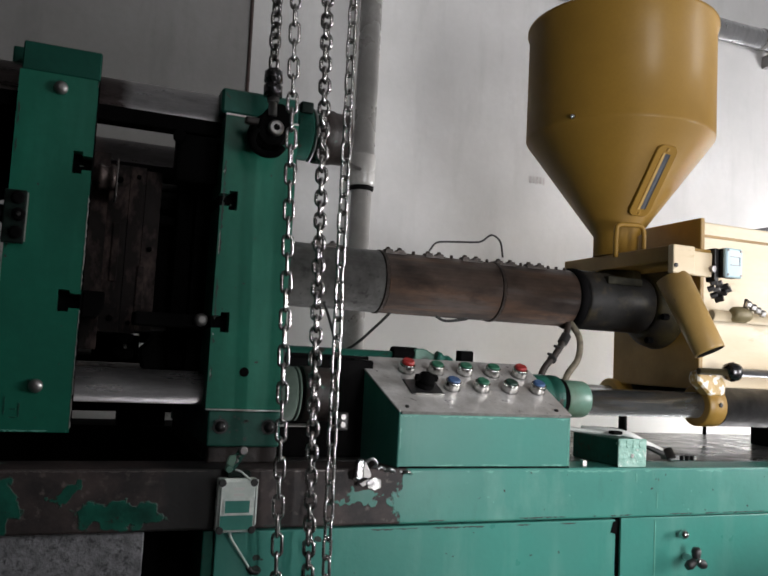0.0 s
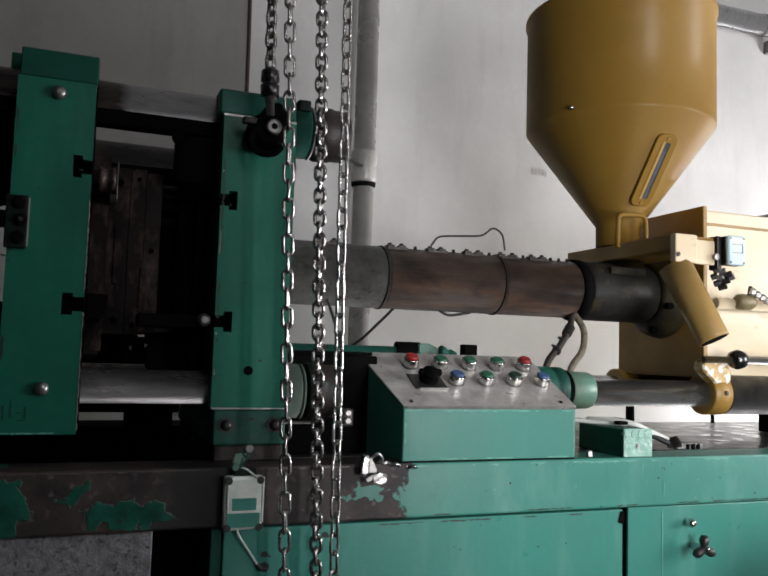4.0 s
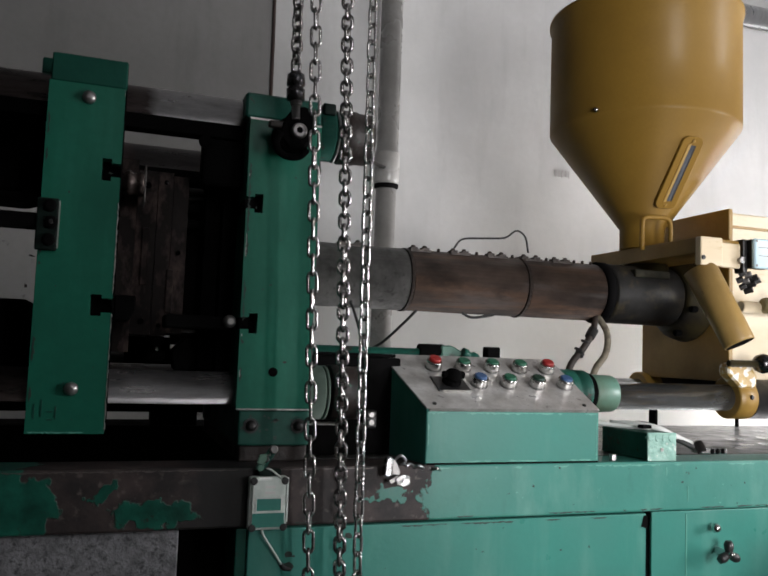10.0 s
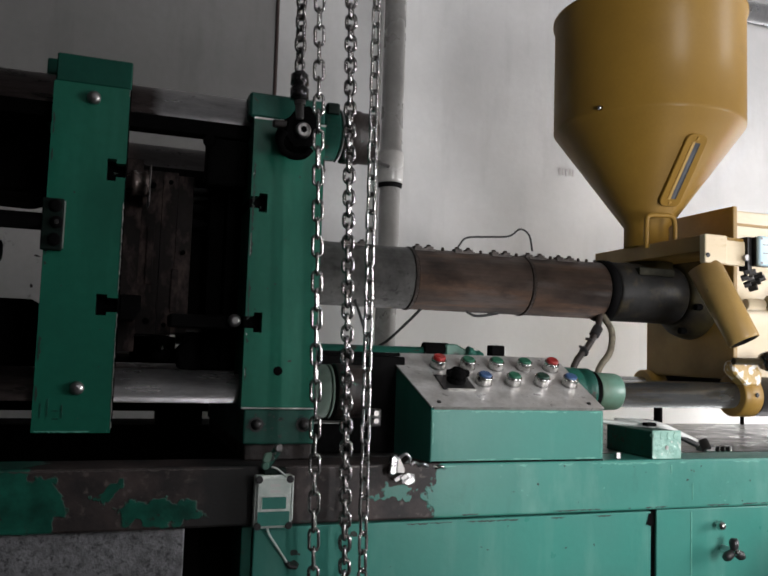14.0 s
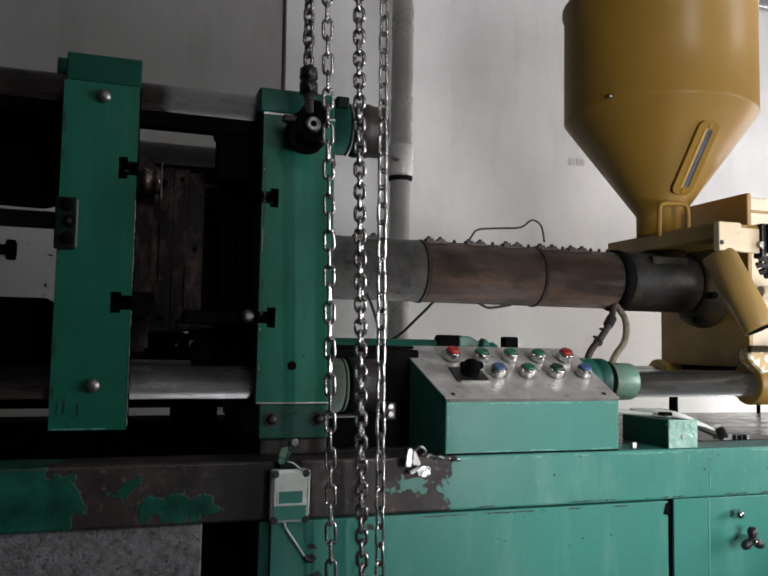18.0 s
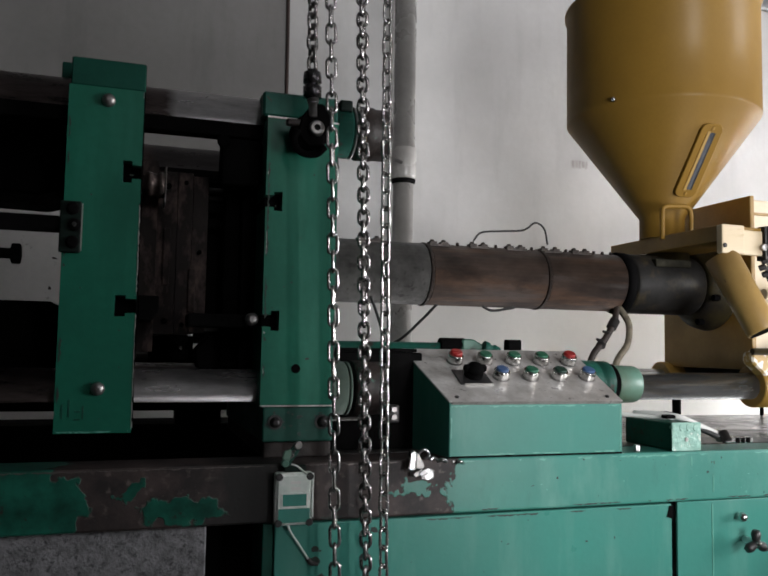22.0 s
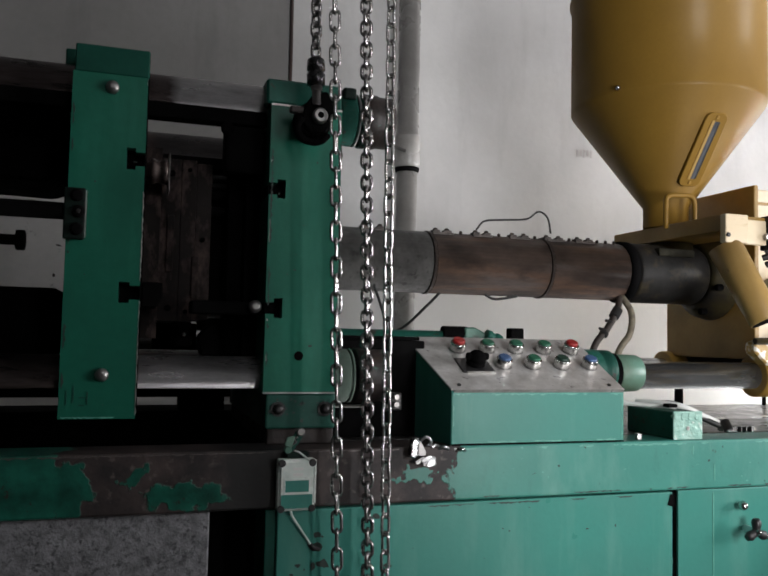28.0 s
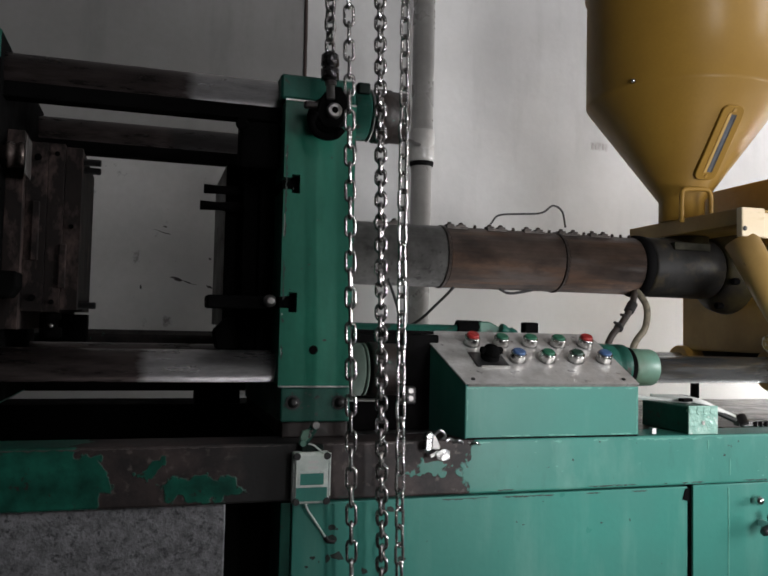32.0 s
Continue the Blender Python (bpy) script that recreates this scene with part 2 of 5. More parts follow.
M_WALL = surface("grey plaster", (0.53, 0.525, 0.52), (0.43, 0.425, 0.42), 0.9, big=3.2, fine=45, wear=(0.27, 0.26, 0.25), wear_at=0.735, wear_scale=9, dents=0.3, smear=(0.33, 0.32, 0.315))
# Lower wall made paler to hold the stronger light low down
M_WALL_BRIGHT = surface("plaster brightened with light", (0.72, 0.71, 0.695), (0.62, 0.61, 0.59), 0.9, big=2.2, fine=45, wear=(0.40, 0.38, 0.36), wear_at=0.735, wear_scale=9, dents=0.3)
M_WALL_BRIGHT_STAINED = surface("stained plaster brightened with light", (0.50, 0.49, 0.48), (0.37, 0.36, 0.35), 0.9, big=3, fine=45, wear=(0.16, 0.15, 0.145), wear_at=0.61, wear_scale=17, soft_wear=0.08, dents=0.3)
# Dark tone of the unseen walls and ceiling keeps bounced light down
M_DARKWALL = surface("dark plaster that holds back bounce", (0.16, 0.16, 0.16), (0.10, 0.10, 0.10), 0.9, big=2.2, fine=45, dents=0.25)
M_FLOOR = surface("stained concrete", (0.075, 0.073, 0.069), (0.035, 0.034, 0.033), 0.75, big=3, fine=60, dents=0.3)
M_KEY = surface("oily grey key steel", (0.040, 0.037, 0.024), (0.014, 0.013, 0.010), 0.7, 0.0, big=60, gloss=0.06)
M_OLIVE_CAST = surface("olive cast metal", (0.30, 0.25, 0.13), (0.16, 0.13, 0.07), 0.45, 0.2, big=30)
# Dark oily ochre; on flange and throat it also holds shade
M_OLIVE = surface("ochre enamel dark with oil and shade", (0.046, 0.036, 0.014), (0.010, 0.008, 0.007), 0.5, big=17, gloss=0.25)
M_GRIME = surface("brown oily grime", (0.026, 0.019, 0.017), (0.006, 0.005, 0.005), 0.5, big=30, fine=150, gloss=0.3, wear=(0.03, 0.10, 0.075), wear_at=0.62, wear_scale=45, dents=0.4)
M_SLIDE = surface("oiled ground slideway", (0.15, 0.148, 0.145), (0.04, 0.038, 0.037), 0.33, 0.5, big=18, fine=150, wear=(0.02, 0.02, 0.02), wear_at=0.6, wear_scale=26, soft_wear=0.1)
M_STEEL = surface("dull steel", (0.36, 0.35, 0.345), (0.2, 0.19, 0.185), 0.38, 0.85, big=14, fine=150)
M_CHROME = surface("ground chrome", (0.60, 0.60, 0.61), (0.45, 0.45, 0.46), 0.34, 1.0, big=9, fine=140, spread=0.08, dents=0.03)


def oily_bar(name, reach, light):
    """A ground steel bar, bright past reach where the platen never comes, with old oil over the rest."""
    m, nt, b = shader(name, 0.2, 0.9)
    co = coords(nt)
    mp = nt.nodes.new("ShaderNodeMapping")
    mp.inputs["Scale"].default_value = (1.0, 6, 6)
    nt.links.new(co, mp.inputs[0])
    streak = noise_node(nt, mp.outputs[0], 9, 7, 0.65)
    fine = noise_node(nt, mp.outputs[0], 70, 4, 0.6)
    sep = nt.nodes.new("ShaderNodeSeparateXYZ")
    nt.links.new(co, sep.inputs[0])
    edge = math_node(nt, "ADD", sep.outputs[0], math_node(nt, "MULTIPLY", math_node(nt, "SUBTRACT", streak, 0.5), 0.05))
    clean = ramp(nt, edge, reach, reach + 0.018)
    ring = math_node(nt, "MULTIPLY", ramp(nt, edge, reach - 0.03, reach - 0.022), ramp(nt, edge, reach - 0.004, reach, 1.0, 0.0))
    oil = mix(nt, ramp(nt, streak, 0.35, 0.7), (0.06, 0.05, 0.048), (0.20, 0.16, 0.155))
    oil = mix(nt, ramp(nt, fine, 0.58, 0.75, 0.0, 0.6), oil, (0.14, 0.12, 0.115))
    oil = mix(nt, math_node(nt, "MULTIPLY", ring, ramp(nt, fine, 0.45, 0.55)), oil, (0.16, 0.13, 0.125))
    bare = mix(nt, ramp(nt, streak, 0.38, 0.66), light, tuple(v * 0.62 for v in light))
    bare = mix(nt, ramp(nt, fine, 0.5, 0.8, 0.0, 0.22), bare, (0.10, 0.085, 0.083))
    nt.links.new(mix(nt, clean, oil, bare), b.inputs["Base Color"])
    nt.links.new(ramp(nt, streak, 0.3, 0.7, 0.24, 0.36), b.inputs["Roughness"])
    b.inputs["Specular IOR Level"].default_value = 0.35
    bump(nt, b, fine, 0.06)
    return m


M_OILBAR = oily_bar("ground steel under old oil", 0.040, (0.80, 0.78, 0.79))
M_OILBAR_LOW = oily_bar("ground steel rubbed clean of oil", -0.020, (0.80, 0.78, 0.79))
M_OILBAR_REAR = oily_bar("ground steel bar in a darker tone", 0.02, (0.10, 0.092, 0.092))
M_TIEBAR = surface("smeared steel", (0.20, 0.19, 0.185), (0.06, 0.05, 0.046), 0.42, 0.35, big=8, fine=60, squash=(1.0, 3, 3), dents=0.06)
# Oily steel black, taken lower to hold the shade inside the clamp
M_BLACK = surface("black of oily steel and shade", (0.0048, 0.0046, 0.0048), (0.0025, 0.0025, 0.0025), 0.85, big=15, gloss=0.04)
M_IRON = surface("black iron", (0.06, 0.058, 0.058), (0.025, 0.024, 0.024), 0.42, 0.7, big=20)
M_SWIVEL = surface("oily dark forged steel", (0.16, 0.155, 0.16), (0.05, 0.048, 0.05), 0.26, 1.0, big=50, spread=0.08)
M_MOULD = surface("rusty mould steel", (0.022, 0.015, 0.0135), (0.005, 0.004, 0.004), 0.7, 0.0, big=12, fine=60, wear=(0.145, 0.100, 0.090), wear_at=0.51, wear_scale=24, squash=(1, 1, 0.55), dents=0.5, gloss=0.25, soft_wear=0.22)
M_BUSH = surface("brown oiled steel", (0.16, 0.125, 0.115), (0.05, 0.036, 0.032), 0.32, 0.6, big=60, wear=(0.02, 0.016, 0.015), wear_at=0.58, wear_scale=90, soft_wear=0.08)
M_MOULD_GREY = surface("grey mould steel", (0.30, 0.29, 0.275), (0.15, 0.145, 0.135), 0.6, 0.1, big=16, wear=(0.06, 0.052, 0.046), wear_at=0.6)


def heater_metal():
    """Band steel clouded by heat: grey-brown, soot, and rusty or bluish runs along the barrel."""
    m, nt, b = shader("heat-clouded band steel", 0.5)
    b.inputs["Specular IOR Level"].default_value = 0.3
    co = coords(nt)

    def layer(scale, size, detail=6):
        mp = nt.nodes.new("ShaderNodeMapping")
        mp.inputs["Scale"].default_value = scale
        nt.links.new(co, mp.inputs[0])
        return noise_node(nt, mp.outputs[0], size, detail, 0.6)

    cloud, runs, fine = layer((1, 1.6, 1.6), 7), layer((0.35, 3.2, 3.2), 9), layer((0.5, 2, 2), 60)
    c = mix(nt, ramp(nt, cloud, 0.34, 0.66), (0.070, 0.050, 0.041), (0.015, 0.0105, 0.0085))
    c = mix(nt, ramp(nt, runs, 0.49, 0.68, 0.0, 0.85), c, (0.112, 0.062, 0.038))
    c = mix(nt, ramp(nt, layer((0.4, 2.4, 2.4), 11), 0.58, 0.70, 0.0, 0.65), c, (0.085, 0.074, 0.070))
    c = mix(nt, ramp(nt, layer((0.6, 1.2, 1.2), 13), 0.55, 0.70, 0.0, 0.85), c, (0.012, 0.009, 0.008))
    c = mix(nt, ramp(nt, fine, 0.45, 0.75, 0.0, 0.45), c, (0.02, 0.015, 0.013))
    nt.links.new(c, b.inputs["Base Color"])
    nt.links.new(ramp(nt, cloud, 0.3, 0.7, 0.36, 0.62), b.inputs["Roughness"])
    bump(nt, b, fine, 0.15)
    return m


M_BARREL = heater_metal()
M_ROD = surface("oiled ground rod", (0.42, 0.425, 0.42), (0.20, 0.203, 0.20), 0.24, 0.9, big=7, fine=140, squash=(0.5, 2, 2), spread=0.1, dents=0.03)
# Chute ochre made paler for the light that falls on it
M_YELLOW_PALE = surface("ochre enamel with light in its pale tone", (0.44, 0.285, 0.095), (0.33, 0.20, 0.06), 0.4, big=7, wear=(0.16, 0.10, 0.04), wear_at=0.68, wear_scale=22)
M_TERMINAL = surface("rusty brown terminal steel", (0.050, 0.037, 0.031), (0.016, 0.012, 0.010), 0.55, 0.2, big=90, wear=(0.13, 0.105, 0.09), wear_at=0.62, wear_scale=220)
M_BAND_GREY = surface("blotched grey band steel", (0.108, 0.105, 0.10), (0.036, 0.034, 0.033), 0.48, 0.2, big=20, fine=130, wear=(0.028, 0.026, 0.026), wear_at=0.56, wear_scale=60, soft_wear=0.1, dents=0.3, gloss=0.35)
M_BARREL_DARK = surface("soot-dark cast steel", (0.028, 0.027, 0.026), (0.010, 0.009, 0.008), 0.5, 0.0, gloss=0.15, big=14, wear=(0.075, 0.058, 0.030), wear_at=0.52, wear_scale=16, soft_wear=0.2)
M_NICKEL = surface("bright nickel", (0.74, 0.735, 0.72), (0.42, 0.41, 0.39), 0.2, 1.0, big=30, spread=0.06)
M_DULLZINC = surface("dull zinc sheet", (0.50, 0.50, 0.50), (0.22, 0.22, 0.22), 0.26, 1.0, big=70, spread=0.1, dents=0.3)
M_CHAIN = surface("zinc-plated chain steel", (0.80, 0.79, 0.77), (0.26, 0.25, 0.245), 0.2, 1.0, big=60, fine=300, spread=0.1)
M_CHAIN_DARK = surface("oiled chain steel", (0.60, 0.58, 0.57), (0.17, 0.16, 0.157), 0.22, 1.0, big=60, fine=300, spread=0.1)
M_PANEL = surface("scuffed aluminium", (0.66, 0.65, 0.64), (0.36, 0.345, 0.33), 0.38, 0.45, big=22, fine=120, wear=(0.13, 0.12, 0.115), wear_at=0.62, wear_scale=75, soft_wear=0.06, dents=0.3)
M_SHEET = surface("galvanised sheet", (0.32, 0.32, 0.335), (0.13, 0.13, 0.137), 0.46, 0.3, big=55, fine=240, wear=(0.06, 0.06, 0.065), wear_at=0.50, wear_scale=120, soft_wear=0.16, dents=0.4)
M_FOIL = surface("silver foil", (0.82, 0.82, 0.83), (0.62, 0.62, 0.63), 0.36, 0.8, big=20, squash=(3, 1, 1), dents=0.6)
M_PIPE = surface("grey painted pipe", (0.37, 0.36, 0.345), (0.22, 0.21, 0.20), 0.28, big=8, wear=(0.14, 0.13, 0.12), wear_at=0.64)
M_RUBBER = surface("black rubber", (0.012, 0.012, 0.012), (0.022, 0.021, 0.021), 0.6, big=40)
M_PLASTIC = surface("black moulded plastic", (0.012, 0.012, 0.013), (0.02, 0.02, 0.02), 0.4, big=30)
M_HOSE_DARK = surface("oily brown hose", (0.036, 0.024, 0.018), (0.014, 0.010, 0.008), 0.65, big=60, fine=400)
M_HOSE = surface("braided hose", (0.23, 0.20, 0.14), (0.075, 0.062, 0.045), 0.7, big=60, fine=400)
M_RED = surface("red plastic", (0.32, 0.022, 0.02), (0.22, 0.014, 0.014), 0.35, big=40)
M_BTN_GREEN = surface("green plastic", (0.022, 0.13, 0.075), (0.012, 0.08, 0.045), 0.35, big=40)
M_BTN_DARK = surface("dark green plastic", (0.018, 0.05, 0.035), (0.01, 0.03, 0.022), 0.35, big=40)
M_BTN_BLUE = surface("blue plastic", (0.055, 0.115, 0.25), (0.035, 0.075, 0.17), 0.35, big=40)
M_SWITCH = surface("pale green die-cast housing", (0.80, 0.84, 0.80), (0.50, 0.58, 0.53), 0.32, 0.1, big=40)
M_BLUEFACE = surface("pale blue dial", (0.55, 0.72, 0.78), (0.45, 0.62, 0.70), 0.4, big=20)
M_GLASS = surface("grimy sight glass", (0.035, 0.038, 0.045), (0.16, 0.17, 0.19), 0.2, big=18, squash=(6, 1, 0.6))
M_FRAME = surface("white window paint", (0.75, 0.75, 0.73), (0.65, 0.65, 0.62), 0.5)


def clear_glass():
    m, nt, b = shader("window glass", 0.03)
    b.inputs["Transmission Weight"].default_value, b.inputs["IOR"].default_value = 1.0, 1.45
    return m


M_CLEAR = clear_glass()


# ---- mesh helpers ----
def box(x0, x1, y0, y1, z0, z1, bevel=0.0, seg=2, bm=None):
    bm = bm or bmesh.new()
    r = bmesh.ops.create_cube(bm, size=1.0)
    for v in r["verts"]:
        v.co = Vector(((x0 + x1) / 2 + v.co.x * (x1 - x0), (y0 + y1) / 2 + v.co.y * (y1 - y0), (z0 + z1) / 2 + v.co.z * (z1 - z0)))
    if bevel:
        es = {e for v in r["verts"] for e in v.link_edges}
        bmesh.ops.bevel(bm, geom=list(es), offset=bevel, segments=seg, affect="EDGES", profile=0.5)
    return bm


def lathe(profile, a, b, n=32, bm=None):
    """Turns (distance along a-b as share 0..1, radius) round the line from a to b; closed ends."""
    bm = bm or bmesh.new()
    a, b = Vector(a), Vector(b)
    d = (b - a).normalized()
    u = d.orthogonal().normalized()
    w = d.cross(u)
    rings = []
    for s, r in profile:
        c = a.lerp(b, s)
        rings.append([bm.verts.new(c + (u * math.cos(k * math.tau / n) + w * math.sin(k * math.tau / n)) * r) for k in range(n)])
    for p, q in zip(rings, rings[1:]):
        for k in range(n):
            f = bm.faces.new((p[k], p[(k + 1) % n], q[(k + 1) % n], q[k]))
            f.smooth = True
    bm.faces.new(rings[0][::-1])
    bm.faces.new(rings[-1])
    return bm


def rod(a, b, r, n=24, chamfer=0.0015, bm=None):
    length = (Vector(b) - Vector(a)).length
    c = min(chamfer, r * 0.4, length * 0.3)
    k = c / length
    return lathe([(0, r - c), (0, r - c), (k, r), (k, r), (1 - k, r), (1 - k, r), (1, r - c)], a, b, n, bm)


def hexagon(a, b, r, bm=None):
    bm2 = lathe([(0, r * 0.92), (0.12, r), (0.88, r), (1, r * 0.92)], a, b, 6, bm)
    for f in bm2.faces:
        if bm is None:
            f.smooth = False
    return bm2


def tube(points, r, n=10, steps=6, bm=None, close=False):
    """A round tube along a smooth line through the points."""
    bm = bm or bmesh.new()
    pts = [Vector(p) for p in points]
    line = []
    m = len(pts)
    for i in range(m if close else m - 1):
        p1, p2 = pts[i], pts[(i + 1) % m]
        p0 = pts[i - 1] if (i or close) else p1 * 2 - p2
        p3 = pts[(i + 2) % m] if (close or i + 2 < m) else p2 * 2 - p1
        for k in range(steps):
            t = k / steps
            line.append(0.5 * ((2 * p1) + (p2 - p0) * t + (2 * p0 - 5 * p1 + 4 * p2 - p3) * t * t + (3 * p1 - p0 - 3 * p2 + p3) * t ** 3))
    if not close:
        line.append(pts[-1])
    up = None
    rings = []
    q = len(line)
    for i, c in enumerate(line):
        d = (line[(i + 1) % q] - line[i - 1]) if close else (line[min(i + 1, q - 1)] - line[max(i - 1, 0)])
        d.normalize()
        up = d.orthogonal() if up is None else up - d * up.dot(d)
        up.normalize()
        w = d.cross(up)
        rings.append([bm.verts.new(c + (up * math.cos(k * math.tau / n) + w * math.sin(k * math.tau / n)) * r) for k in range(n)])
    pairs = list(zip(rings, rings[1:])) + ([(rings[-1], rings[0])] if close else [])
    for p, s in pairs:
        for k in range(n):
            bm.faces.new((p[k], p[(k + 1) % n], s[(k + 1) % n], s[k])).smooth = True
    if not close:
        bm.faces.new(rings[0][::-1])
        bm.faces.new(rings[-1])
    return bm


def prism(outline, lo, hi, axis="y", bevel=0.0, bm=None):
    """Extrudes an outline of pairs along an axis. y: pairs are x, z; x: pairs are y, z; z: pairs are x, y."""
    bm = bm or bmesh.new()

    def at(p, h):
        return {"y": (p[0], h, p[1]), "x": (h, p[0], p[1]), "z": (p[0], p[1], h)}[axis]

    a = [bm.verts.new(at(p, lo)) for p in outline]
    b = [bm.verts.new(at(p, hi)) for p in outline]
    n = len(outline)
    fs = [bm.faces.new(a), bm.faces.new(b[::-1])]
    for k in range(n):
        fs.append(bm.faces.new((a[k], b[k], b[(k + 1) % n], a[(k + 1) % n])))
    bmesh.ops.recalc_face_normals(bm, faces=fs)
    if bevel:
        es = {e for f in fs for e in f.edges}
        bmesh.ops.bevel(bm, geom=list(es), offset=bevel, segments=1, affect="EDGES", profile=0.5)
    return bm


def mesh(name, bm, material):
    bmesh.ops.recalc_face_normals(bm, faces=bm.faces)
    d = bpy.data.meshes.new(name)
    bm.to_mesh(d)
    bm.free()
    d.materials.append(material)
    return d


def part(name, bm, material, parent, label=""):
    ob = new(name, mesh(name, bm, material))
    ob.parent = parent
    return tagged(ob, label)


def thing(name, label, category, group="", at=(0, 0, 0)):
    ob = new(name)
    ob.empty_display_size = 0.05
    ob.location = at
    return tagged(ob, label, category, group)


def single(name, bm, material, label, category, group=""):
    return tagged(new(name, mesh(name, bm, material)), label, category, group)


def slivers(name, parent, material, a, b, width, seed, cover=0.5, axis="y", label=""):
    """A broken line of flakes along an edge from a to b, on a face square to the axis."""
    rng = random.Random(seed)
    a, b = Vector(a), Vector(b)
    d = (b - a).normalized()
    n = Vector((0, -1, 0)) if axis == "y" else Vector((0, 0, 1))
    w = d.cross(n).normalized()
    bm, s, length = bmesh.new(), 0.0, (b - a).length
    while s < length:
        run = rng.uniform(0.004, 0.045)
        if rng.random() < cover:
            k = max(3, int(run / 0.004))
            lo = [a + d * min(s + run * i / k, length) - w * width * rng.uniform(0.0, 0.35) for i in range(k + 1)]
            hi = [p + w * width * (rng.uniform(0.25, 1.0) if 0 < i < k else 0.15) for i, p in enumerate(lo)]
            va = [bm.verts.new(p + n * 0.0005) for p in lo]
            vb = [bm.verts.new(p + n * 0.0005) for p in hi]
            for i in range(k):
                bm.faces.new((va[i], va[i + 1], vb[i + 1], vb[i]))
        s += run
    ret = bmesh.ops.extrude_face_region(bm, geom=list(bm.faces))
    for v in ret["geom"]:
        if isinstance(v, bmesh.types.BMVert):
            v.co -= n * 0.0008
    return tagged(part(name, bm, material, parent), label, kind="stuff")


def flakes(name, parent, material, x0, x1, z0, z1, y, count, size, seed, label=""):
    """Small ragged chips scattered over a face that looks along -y."""
    rng = random.Random(seed)
    bm = bmesh.new()
    for _ in range(count):
        cx, cz, r = rng.uniform(x0, x1), rng.uniform(z0, z1), size * rng.uniform(0.3, 1.0) ** 1.6
        sx, sz = rng.uniform(0.6, 1.8), rng.uniform(0.5, 1.3)
        ring = []
        for k in range(9):
            t = math.tau * k / 9
            q = r * rng.uniform(0.5, 1.1)
            ring.append((cx + q * sx * math.cos(t), cz + q * sz * math.sin(t)))
        prism(ring, y - 0.0005, y + 0.0004, bm=bm)
    return tagged(part(name, bm, material, parent), label, kind="stuff")


def setting(name, bm, material, label="", category=""):
    return tagged(new(name, mesh(name, bm, material)), label, category, kind="structure")


# ---- the room ----
X0, X1, Y0, Y1, ZC = -3.2, 3.5, -2.05, 1.0, 3.1
# Floor and ceiling are unseen, kept dark to cut bounce
setting("floor", box(X0 - 0.2, X1 + 0.2, Y0 - 0.2, Y1 + 0.2, -0.15, 0), M_FLOOR, "unseen concrete floor kept dark against bounced light", "floor")
setting("ceiling", box(X0 - 0.2, X1 + 0.2, Y0 - 0.2, Y1 + 0.2, ZC, ZC + 0.15), M_DARKWALL, "unseen ceiling kept dark against bounced light", "ceiling")
# Lower bands carry their brighter light in the colour
setting("wall_back_lower", box(0.409, X1 + 0.2, Y1, Y1 + 0.2, 0, 1.425), M_WALL_BRIGHT, "lower wall with its brighter light put into the colour", "wall")
setting("wall_back", box(0.409, X1 + 0.2, Y1, Y1 + 0.2, 1.425, ZC), M_WALL, "grey plastered wall with scuffs and stains", "wall")
setting("wall_back_left_lower", box(X0 - 0.2, 0.409, Y1, Y1 + 0.2, 0, 1.70), M_WALL_BRIGHT_STAINED, "stained lower wall bay with light put into its colour", "wall")
setting("wall_back_left", box(X0 - 0.2, 0.409, Y1, Y1 + 0.2, 1.70, ZC), M_WALL_SHADED, "darker grey plastered wall bay with shade put into its tone", "wall")
# Unseen wall added so that front light fades towards the left
setting("partition", box(0.72, 0.80, Y0, -1.10, 0, ZC), M_DARKWALL, "unseen dark wall added to block front light from the left", "wall")
# Unseen low wall added to cast shade on the right door
setting("wall_low", box(1.20, 2.3, -0.40, -0.32, 0, 0.88), M_DARKWALL, "unseen low wall added to shade the lower door", "wall")
setting("wall_left", box(X0 - 0.2, X0, Y0, Y1, 0, ZC), M_DARKWALL, "unseen side wall kept dark against bounced light", "wall")


